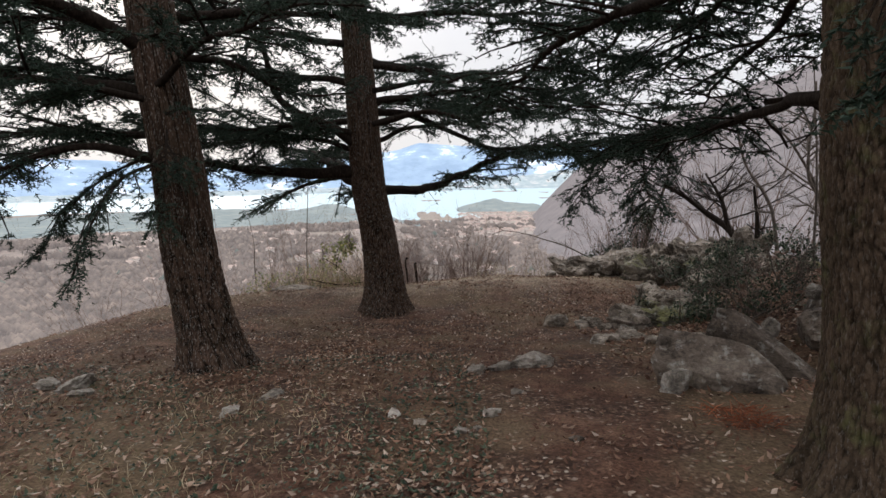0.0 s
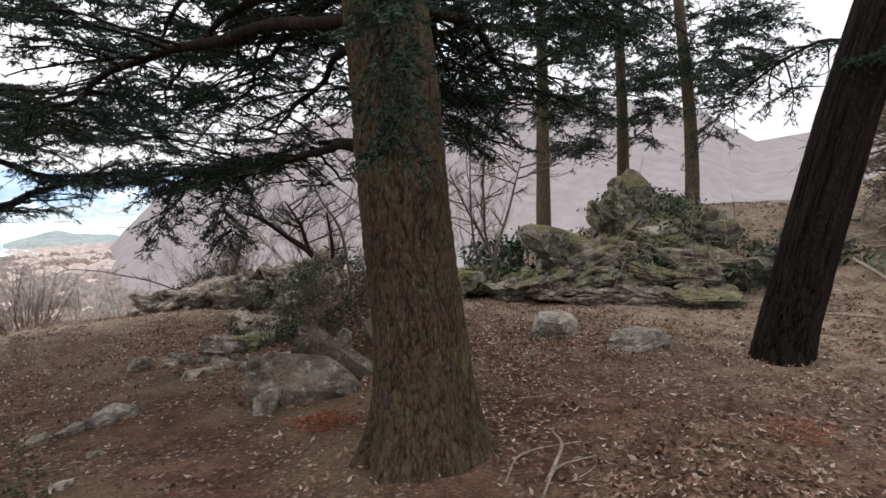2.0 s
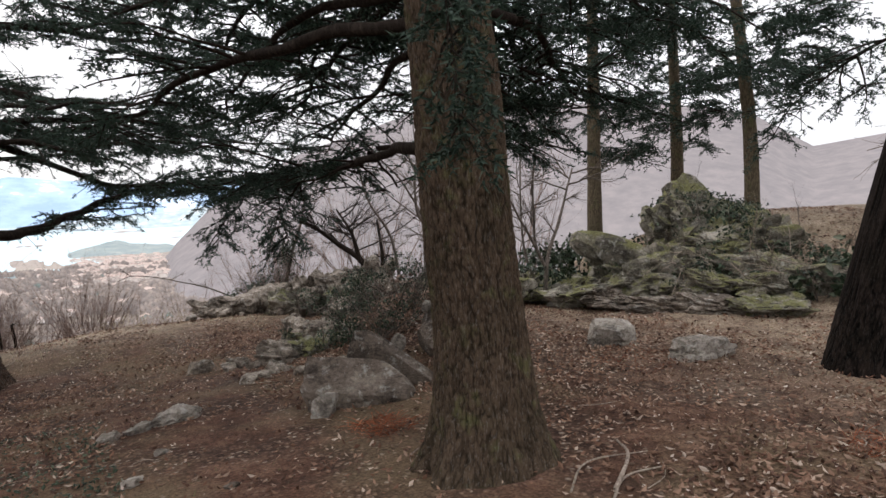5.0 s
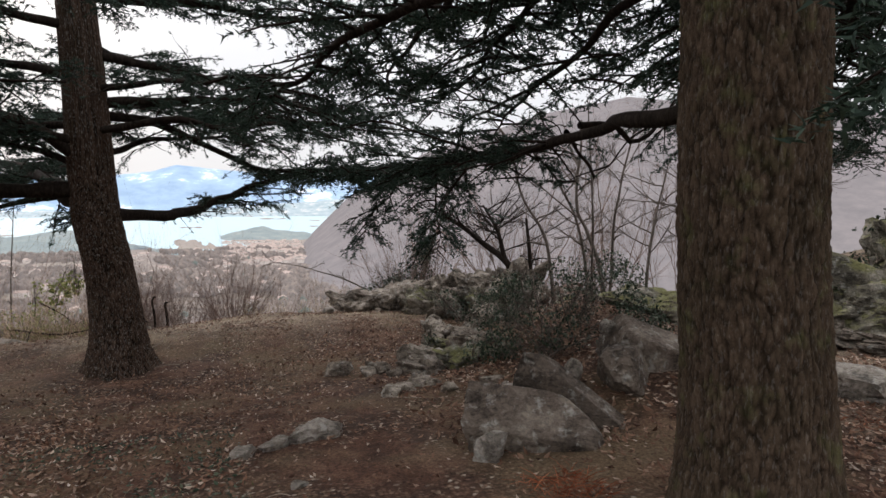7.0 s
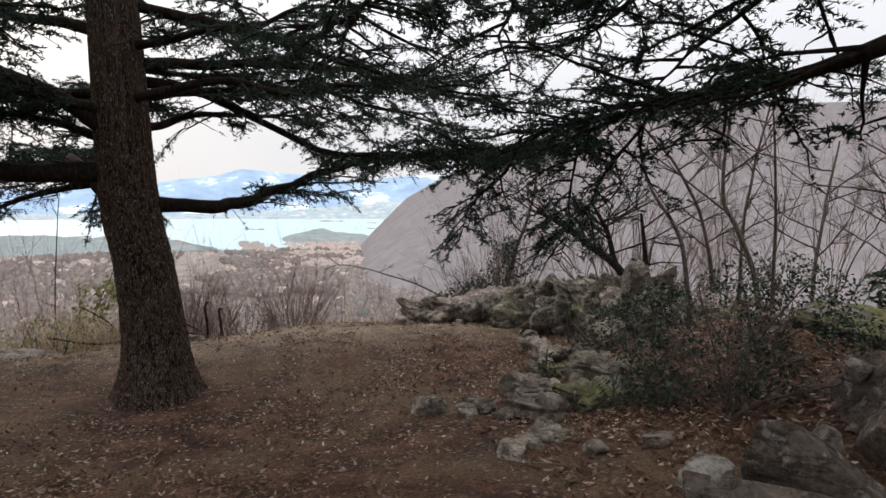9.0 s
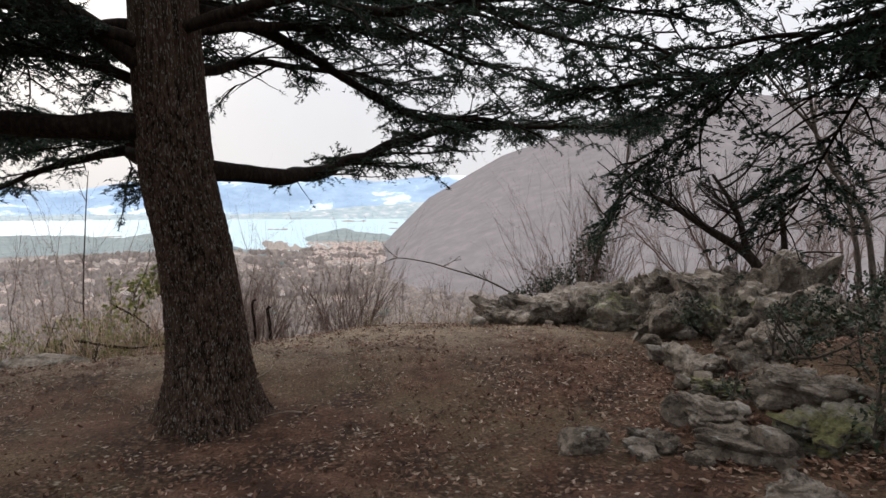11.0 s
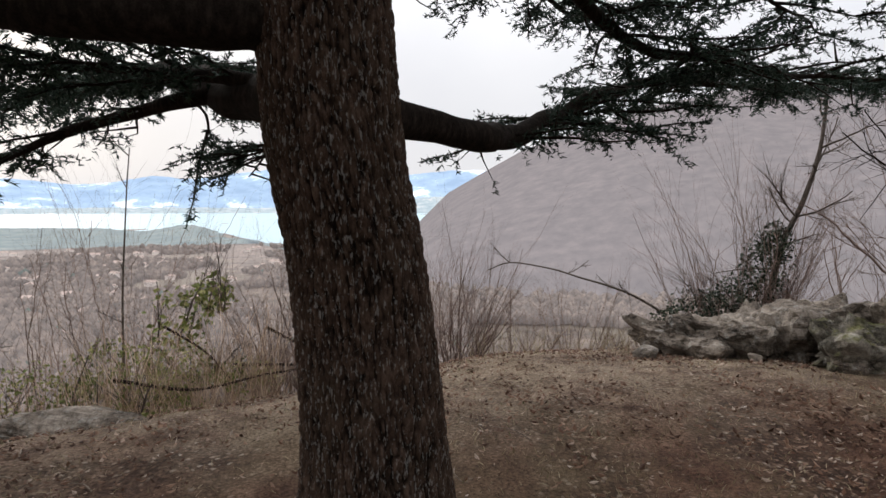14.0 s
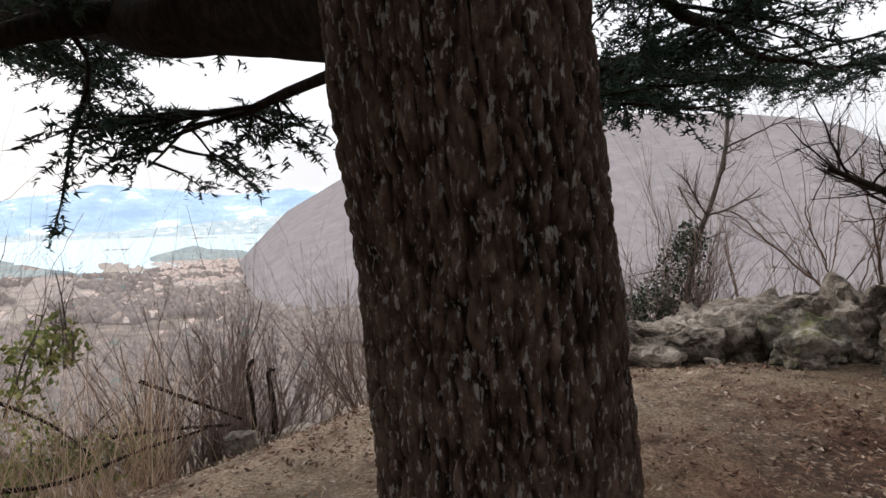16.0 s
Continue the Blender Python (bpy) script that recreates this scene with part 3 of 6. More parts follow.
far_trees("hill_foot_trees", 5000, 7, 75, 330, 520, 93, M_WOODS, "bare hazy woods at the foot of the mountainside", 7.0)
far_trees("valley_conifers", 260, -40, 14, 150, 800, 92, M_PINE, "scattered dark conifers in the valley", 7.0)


# ---- rocks ----
def rock_mesh(name, dims, seed, cuts=14, sub=4, rough=0.09, layers=0.0, cleave=0.1, karst=0.0, sharp=32):
    """An angular boulder: a ball cut by random planes, then roughened."""
    bm = bmesh.new()
    bmesh.ops.create_icosphere(bm, subdivisions=sub, radius=1.0)
    d = np.array([v.co[:] for v in bm.verts])
    f = np.array([[v.index for v in fc.verts] for fc in bm.faces])
    bm.free()
    g = np.random.default_rng(seed)
    faces = np.array([(1, 0, 0), (-1, 0, 0), (0, 1, 0), (0, -1, 0), (0, 0, 1), (0, 0, -1)]) + g.normal(size=(6, 3)) * 0.28
    nrm = unit(np.vstack([faces, g.normal(size=(cuts, 3))]))
    off = np.concatenate([g.uniform(0.5, 0.72, 6), g.uniform(0.62, 0.95, cuts)])
    dots = d @ nrm.T
    r = np.where(dots > 0.05, off / np.maximum(dots, 0.05), 9.0)
    r = np.minimum(1.15, -np.log(np.exp(-sharp * r).sum(1) + 1e-40) / sharp)
    p = d * r[:, None]
    big = fbm(p * 1.8 + seed, 4, seed)
    ridgy = 1 - np.abs(fbm(p * 3.6 + seed * 2, 4, seed + 9)) * 2.2
    p = p * (1 + rough * 1.1 * big + rough * 0.9 * (ridgy - 0.5) + rough * 0.35 * fbm(p * 11, 3, seed + 4))[:, None]
    cleft = fbm(p * 1.5 + seed * 1.7, 3, seed + 15)
    cleft2 = fbm(p * 3.1 + seed * 0.7, 3, seed + 16)
    p = p * (1 - cleave * np.exp(-(cleft / 0.07) ** 2) - cleave * 0.5 * np.exp(-(cleft2 / 0.08) ** 2))[:, None]
    if layers:
        q = (p[:, 2] + 0.35 * p[:, 0]) * 9 + 3.0 * fbm(p * 1.5, 3, seed + 2)
        p = p * (1 + layers * (np.abs((q % 1) - 0.5) * 2) ** 3 * -1 * (0.3 + 0.7 * np.clip(vnoise(p * 2.0, seed + 6) + 0.4, 0, 1)))[:, None]
    if karst:
        lump = np.abs(fbm(p * 1.35 + seed * 1.3, 2, seed + 30))
        small = np.abs(fbm(p * 3.4 + seed * 0.9, 2, seed + 31))
        p = p * (0.84 + karst * (1.25 * lump + 0.38 * small))[:, None]
    p = p * np.array(dims) / 2 * 1.22
    me = fast_mesh(name, p, f, True)
    me.set_sharp_from_angle(angle=radians(26))
    return me


def rock(name, x, y, dims, turn=(0, 0, 0), seed=1, mat=None, label="", sink=0.3, cuts=14, sub=4, rough=0.09, layers=0.0, z=None, group="", cleave=0.1, karst=0.0, sharp=32):
    ob = part(name, rock_mesh(name, dims, seed, cuts, sub, rough, layers, cleave, karst, sharp), mat or M_ROCK)
    zz = gz(x, y) if z is None else z
    ob.matrix_world = pose(x, y, zz + dims[2] * (0.5 - sink), *turn)
    tagged(ob, label or "grey weathered limestone rock half sunk in the ground", "rock", group)
    return ob


# ---- foliage ----
def needles_mesh(name, start, direction, length, per, size=0.03, width=0.005, seed=1, spread=0.9):
    """Needle tufts along many shoots."""
    g = np.random.default_rng(seed)
    n = len(start)
    d = unit(direction)
    s = g.uniform(0, 1, (n, per)) ** 0.9
    base = start[:, None, :] + d[:, None, :] * (s * length[:, None])[..., None]
    base[..., 2] -= 0.25 * (s * length[:, None]) ** 2 / np.maximum(length[:, None], 0.05)
    rnd = g.normal(size=(n, per, 3))
    rnd[..., 2] *= 0.6
    dirs = unit(d[:, None, :] * (1 - spread * 0.55) + unit(rnd) * spread)
    ln = size * g.uniform(0.6, 1.3, (n, per, 1))
    side = unit(np.cross(dirs, g.normal(size=(n, per, 3)))) * width * 0.5
    tip = base + dirs * ln
    v = np.stack([base - side, base + side, tip], 2).reshape(-1, 3)
    return fast_mesh(name, v, np.arange(len(v)).reshape(-1, 3), False)


def leafy_twig(c, dr, L, g, shoots, twigs, droop, dense, again):
    """A side twig with its shoots, in clumps, and now and then a twig of its own."""
    m = max(3, int(L / 0.08))
    tt = np.linspace(0, 1, m)
    bend = np.cross(dr, [0, 0, 1]) * g.normal() * 0.22
    pts = c + dr * (tt * L)[:, None] + bend * (tt ** 2 * L)[:, None]
    pts[:, 2] -= droop * L * tt ** 2 * g.uniform(0.0, 1.0)
    pts += 0.05 * np.stack([vnoise(pts * 5 + q * 9, q + 11) for q in range(3)], -1) * tt[:, None]
    twigs.add(pts, np.linspace(0.011, 0.003, m) * (0.5 + L), 4)
    keep = vnoise(pts * 3.3, 17)
    sgn, q = 1, 0.1 * L
    while q < L:
        w = q / L
        k = min(m - 2, int(w * (m - 1)))
        b = pts[k] + (pts[k + 1] - pts[k]) * (w * (m - 1) - k)
        if keep[k] > -0.22:
            dd = unit(pts[k + 1] - pts[k])
            sd = np.array([dd[1], -dd[0], 0]) * sgn
            sh = dd * g.uniform(0.2, 0.9) + sd * g.uniform(0.3, 1.0) + np.array([0, 0, g.uniform(-0.6, 0.5)])
            shoots.append((b, sh, g.uniform(0.05, 0.24) * (1.1 - 0.4 * w)))
        sgn = -sgn
        q += 0.031 / dense * g.uniform(0.4, 1.6)
    shoots.append((pts[-1], dr, 0.1))
    if again and L > 0.35:
        for q in range(g.integers(1, 3)):
            k = g.integers(m // 3, m - 1)
            nd = unit(dr + g.normal(size=3) * [0.8, 0.8, 0.3])
            leafy_twig(pts[k], nd, L * g.uniform(0.35, 0.6), g, shoots, twigs, droop, dense, False)


def grow_limb(nodes, r0, g, shoots, twigs, bare=0.18, reach=1.25, gap=0.10, dense=1.0, droop=0.22, taper=0.86):
    """The main tube of a limb; its side twigs go to twigs, its leafy shoots to shoots."""
    line = smooth_line(nodes, 0.12)
    seg = np.linalg.norm(np.diff(line, axis=0), axis=1)
    s = np.concatenate([[0], np.cumsum(seg)])
    total = s[-1]
    wob = 0.07 * np.stack([vnoise(line * 1.9 + 3 * c + g.uniform(0, 50), c) for c in range(3)], -1)
    line = line + wob * np.minimum(1, s / 0.6)[:, None]
    rad = r0 * (1 - taper * (s / total) ** 0.8)
    tan = unit(np.gradient(line, axis=0))
    pos, sign = bare * total, 1
    while pos < total:
        u = pos / total
        c = np.array([np.interp(pos, s, line[:, q]) for q in range(3)])
        tg = unit(np.array([np.interp(pos, s, tan[:, q]) for q in range(3)]))
        side = unit(np.cross(tg, [0, 0, 1])) * sign
        L = reach * (1.05 - 0.65 * u) * g.uniform(0.25, 1.2) * min(1, 0.5 + 2.0 * (u - bare + 0.05))
        dr = unit(tg * g.uniform(0.1, 1.0) + side * g.uniform(0.5, 1.0) + np.array([0, 0, g.uniform(-0.25, 0.35)]))
        leafy_twig(c, dr, L, g, shoots, twigs, droop, dense, True)
        sign = -sign if g.uniform() < 0.8 else sign
        pos += gap * 0.95 * g.uniform(0.3, 1.9)
    return line, rad


def trunk_mesh(name, axis_nodes, r_low, r_top, plates, flare, seed, detail_to, depth):
    """A trunk with flared roots and plated bark."""
    line = smooth_line(axis_nodes, 0.05)
    fine = line[:, 2] < detail_to
    keep = np.where(fine | (np.arange(len(line)) % 5 == 0))[0]
    if detail_to > line[0, 2] + 1:
        dens = smooth_line(line[fine][::4], 0.0095)
        line = np.vstack([dens, line[keep][line[keep][:, 2] > dens[-1, 2] + 0.02]])
    else:
        line = line[keep]
    h = line[:, 2] - line[0, 2]
    H = h[-1]
    rad = r_low + (r_top - r_low) * (h / H) ** 0.9
    sides = int(min(400, 2 * math.pi * r_low / 0.0052)) if detail_to > line[0, 2] + 1 else 40
    a = np.arange(sides) / sides * 2 * math.pi
    A, Hh = np.meshgrid(a, h)
    lobe = 0.5 + 0.5 * np.cos(A * 5 + 2.2 * np.sin(A * 2 + seed)) * 0.8
    R = rad[:, None] * (1 + flare * np.exp(-(Hh / 0.28)) * (0.55 + 0.75 * lobe) + 0.05 * np.cos(3 * A + seed) + 0.04 * vnoise(np.stack([np.cos(A).ravel() * 1.2, np.sin(A).ravel() * 1.2, Hh.ravel() * 0.8], -1), seed).reshape(A.shape))
    # plates: cells stretched upright, wrapped round the trunk
    nu = int(plates)
    U = A / (2 * math.pi) * nu
    V = Hh * 0.19 * nu
    P3 = np.stack([np.cos(A).ravel() * 3, np.sin(A).ravel() * 3, Hh.ravel() * 3], -1)
    U = U + 0.75 * vnoise(P3, seed + 1).reshape(A.shape) + 0.3 * vnoise(P3 * 4, seed + 2).reshape(A.shape)
    V = V + 0.7 * vnoise(P3 * 2, seed + 3).reshape(A.shape)
    iu, iv = np.floor(U).astype(int), np.floor(V).astype(int)
    f1, f2 = np.full(A.shape, 9.0), np.full(A.shape, 9.0)
    for du in (-1, 0, 1):
        for dv in (-1, 0, 1):
            cu, cv = iu + du, iv + dv
            ju = hash3(cu % nu, cv, 0 * cu, seed) * 0.9
            jv = hash3(cu % nu, cv, 0 * cu + 1, seed) * 0.9
            dist = np.hypot(U - cu - ju - 0.05, (V - cv - jv - 0.05) * 0.8)
            f2 = np.minimum(f2, np.maximum(f1, dist))
            f1 = np.minimum(f1, dist)
    cell = np.clip((f2 - f1) / 0.45, 0, 1) ** 0.8
    kk = nu / (2 * math.pi) * 0.62
    q1 = np.stack([np.cos(A).ravel() * kk, np.sin(A).ravel() * kk, Hh.ravel() * 0.1 * nu], -1)
    q1 = q1 + 0.45 * np.stack([vnoise(q1 * 0.8 + 5 * c, seed + 20 + c) for c in range(3)], -1)
    furrow = np.clip(np.abs(vnoise(q1, seed + 4)).reshape(A.shape) * 2.6, 0, 1)
    fur2 = np.clip(np.abs(vnoise(q1 * 2.1 + 9, seed + 5)).reshape(A.shape) * 2.4, 0, 1)
    crack = np.clip(0.45 * cell + 0.42 * furrow + 0.28 * fur2 - 0.08, 0, 1)
    rough = vnoise(np.stack([np.cos(A).ravel() * 22, np.sin(A).ravel() * 22, Hh.ravel() * 30], -1), seed + 7).reshape(A.shape)
    R = R + depth * 1.5 * (crack - 0.7) + depth * 0.25 * rough
    top = np.array([0, 0, 1.0])
    X = line[:, None, 0] + R * np.cos(A)
    Y = line[:, None, 1] + R * np.sin(A)
    Z = np.repeat(line[:, 2:3], sides, 1)
    k, n = A.shape
    i, j = np.meshgrid(np.arange(k - 1), np.arange(n), indexing="ij")
    j2 = (j + 1) % n
    f = np.stack([i * n + j, i * n + j2, (i + 1) * n + j2, (i + 1) * n + j], -1).reshape(-1, 4)
    me = fast_mesh(name, np.stack([X, Y, Z], -1).reshape(-1, 3), f)
    at = me.attributes.new("plate", "FLOAT", "POINT")
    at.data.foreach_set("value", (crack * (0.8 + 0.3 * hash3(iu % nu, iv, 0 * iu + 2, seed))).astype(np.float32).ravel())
    return me


def cedar(label, axis_nodes, r_low, r_top, bark, limbs, seed, upper=(), plates=22, flare=0.45, detail_to=4.0, depth=0.012, per=19, size=0.040, needle=None, dense=1.0):
    """A cedar: trunk, each limb, and a crown of twigs and needles."""
    g = np.random.default_rng(seed)
    root = new("cedar_tree")
    tagged(root, label, "tree", "cedars on the terrace")
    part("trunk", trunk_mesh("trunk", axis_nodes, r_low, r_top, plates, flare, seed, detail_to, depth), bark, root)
    ax = np.array(axis_nodes, float)
    shoots, twigs = [], Tubes()
    for spec in limbs:
        nodes, r0 = spec[0], spec[1]
        kw = spec[2] if len(spec) > 2 else {}
        line, rad = grow_limb(nodes, r0, g, shoots, twigs, dense=dense, **kw)
        tb = Tubes()
        tb.add(line, rad, 16, 0.22)
        part("limb", tb.mesh("limb"), M_LIMB, root)
    for z, azim, L, rise in upper:
        c = np.array([np.interp(z, ax[:, 2], ax[:, 0]), np.interp(z, ax[:, 2], ax[:, 1]), z])
        a = math.radians(azim)
        d = np.array([math.sin(a), math.cos(a), 0])
        nodes = [c, c + d * L * 0.3 + [0, 0, rise * 0.45], c + d * L * 0.65 + [0, 0, rise * 0.8], c + d * L + [0, 0, rise * 0.75]]
        line, rad = grow_limb(nodes, 0.03 + 0.011 * L, g, shoots, twigs, dense=dense)
        tb = Tubes()
        tb.add(line, rad, 8, 0.12)
        part("limb", tb.mesh("limb"), M_LIMB, root)
    crown = part("crown", needles_mesh("crown", np.array([s[0] for s in shoots]), np.array([s[1] for s in shoots]), np.array([s[2] for s in shoots]), per, size, 0.0125, seed), needle or M_NEEDLE, root)
    tagged(part("twig_spray", twigs.mesh("twig_spray"), M_LIMB, crown), kind="stuff")
    return root


# ---- the cedars ----
cedar("tall cedar with dark fissured bark and wide level limbs",
      [(-0.795, 10.84, -0.26), (-0.81, 10.83, 0.5), (-0.885, 10.81, 1.3), (-0.995, 10.75, 2.0), (-1.07, 10.72, 3.7), (-1.13, 10.7, 5.1), (-1.16, 10.67, 7.0), (-1.2, 10.6, 10.5)], 0.325, 0.10, M_BARK_B,
      [
          ([(-0.8, 10.8, 1.92), (-0.3, 11.3, 1.9), (0.1, 11.8, 1.95), (0.67, 12.4, 2.2), (1.5, 12.9, 2.5), (2.6, 13.4, 2.72), (3.7, 13.8, 2.8), (4.8, 14.0, 2.9), (5.8, 14.1, 3.0)], 0.085, {"bare": 0.15, "gap": 0.08}),
          ([(-0.95, 10.85, 3.2), (-0.3, 11.3, 3.2), (0.5, 11.8, 2.87), (1.26, 12.1, 2.6), (2.2, 12.4, 2.62), (3.4, 12.6, 2.6), (4.6, 12.7, 2.75)], 0.065, {"bare": 0.3, "gap": 0.095}),
          ([(-1.05, 10.78, 2.22), (-1.7, 10.7, 2.26), (-2.4, 10.65, 2.24), (-3.4, 10.5, 2.35), (-4.6, 10.4, 2.5)], 0.12, {"bare": 0.35}),
          ([(-0.95, 10.8, 1.92), (-1.5, 11.9, 2.15), (-2.0, 13.0, 2.45), (-2.74, 14.6, 2.75), (-3.3, 15.6, 2.8)], 0.145, {"bare": 0.35, "gap": 0.07, "taper": 0.72}),
          ([(-1.05, 10.7, 2.6), (-1.7, 10.4, 3.0), (-2.2, 10.2, 3.4), (-2.5, 10.0, 4.2), (-3.3, 9.6, 4.7)], 0.09, {"bare": 0.4}),
          ([(-1.0, 10.7, 2.95), (-0.3, 10.2, 3.05), (0.6, 9.8, 3.0), (1.6, 9.6, 3.05), (2.8, 9.5, 2.9)], 0.055, {"gap": 0.15}),
          ([(-0.95, 10.95, 1.88), (-1.1, 11.7, 1.95), (-1.3, 12.4, 1.88), (-1.5, 12.9, 1.8)], 0.03, {"bare": 0.4, "reach": 0.8, "gap": 0.06}),
          ([(-1.5, 11.9, 2.2), (-2.2, 12.3, 2.05), (-3.0, 12.5, 1.75), (-3.6, 12.6, 1.5)], 0.06, {"bare": 0.2, "reach": 0.8, "gap": 0.07}),
          ([(-0.95, 10.75, 3.9), (0.2, 10.9, 3.8), (1.5, 11.2, 3.5), (2.9, 11.3, 3.3), (4.2, 11.2, 3.2)], 0.06, {"gap": 0.095}),
          ([(-0.95, 10.75, 3.5), (-0.2, 10.0, 3.5), (0.5, 9.0, 3.4), (1.2, 8.0, 3.3)], 0.05, {"gap": 0.15}),
          ([(-1.05, 10.7, 2.8), (-1.9, 10.3, 2.95), (-2.9, 10.1, 2.9), (-4.2, 9.9, 3.0)], 0.06, {"gap": 0.06, "bare": 0.1}),
          ([(-1.05, 10.8, 3.0), (-2.0, 11.3, 3.1), (-3.2, 11.8, 3.0), (-4.6, 12.2, 3.1)], 0.06, {"gap": 0.06, "bare": 0.1}),
          ([(-0.95, 10.85, 2.7), (-0.4, 11.6, 2.95), (0.3, 12.4, 3.1), (1.1, 13.1, 3.2), (2.0, 13.6, 3.3)], 0.05, {"gap": 0.15, "bare": 0.15}),
          ([(-0.95, 10.9, 3.3), (-0.5, 11.8, 3.5), (0.2, 12.8, 3.6), (0.8, 13.8, 3.7)], 0.05, {"gap": 0.15, "bare": 0.1}),
          ([(-1.05, 10.75, 2.5), (-1.8, 10.9, 2.75), (-2.8, 11.0, 2.8), (-3.8, 11.0, 2.8)], 0.05, {"gap": 0.06, "bare": 0.1}),
          ([(-2.3, 13.6, 2.6), (-3.0, 13.9, 2.5), (-3.8, 14.2, 2.3)], 0.03, {"gap": 0.06, "bare": 0.1, "reach": 0.8}),
          ([(-2.0, 13.0, 2.45), (-1.9, 13.8, 2.7), (-1.9, 14.6, 2.85)], 0.03, {"gap": 0.07, "bare": 0.1, "reach": 0.8}),
          ([(-2.74, 14.6, 2.75), (-2.3, 15.2, 2.8), (-1.9, 15.9, 2.8)], 0.03, {"gap": 0.07, "bare": 0.1, "reach": 0.8}),
          ([(-1.2, 11.4, 2.1), (-1.9, 11.9, 2.3), (-2.6, 12.2, 2.35), (-3.4, 12.4, 2.3)], 0.05, {"gap": 0.06, "bare": 0.1}),
          ([(-0.9, 10.8, 3.0), (0.1, 11.3, 3.3), (1.2, 11.9, 3.35), (2.4, 12.5, 3.2), (3.6, 13.0, 3.1)], 0.05, {"gap": 0.095, "bare": 0.15}),
          ([(-1.0, 10.9, 2.9), (-1.2, 11.8, 3.2), (-1.5, 12.9, 3.4), (-1.9, 14.0, 3.5)], 0.05, {"gap": 0.08, "bare": 0.1}),
      ], 11,
      [(3.3, 70, 4.0, 0.4), (3.6, 290, 3.6, 0.5), (4.0, 20, 3.2, 0.3), (4.2, 250, 3.4, 0.3), (4.6, 80, 4.2, 0.2), (4.9, 300, 3.6, 0.3), (5.1, 95, 4.0, 0.1), (5.3, 50, 3.6, 0.2), (5.6, 200, 3.0, 0.2), (5.8, 110, 3.6, 0.2), (6.2, 340, 3.0, 0.2), (6.7, 70, 3.0, 0.2), (7.1, 230, 3.0, 0.2), (7.6, 150, 2.6, 0.2), (8.2, 10, 2.4, 0.2)],
      plates=92, flare=0.8, detail_to=2.5, depth=0.015)

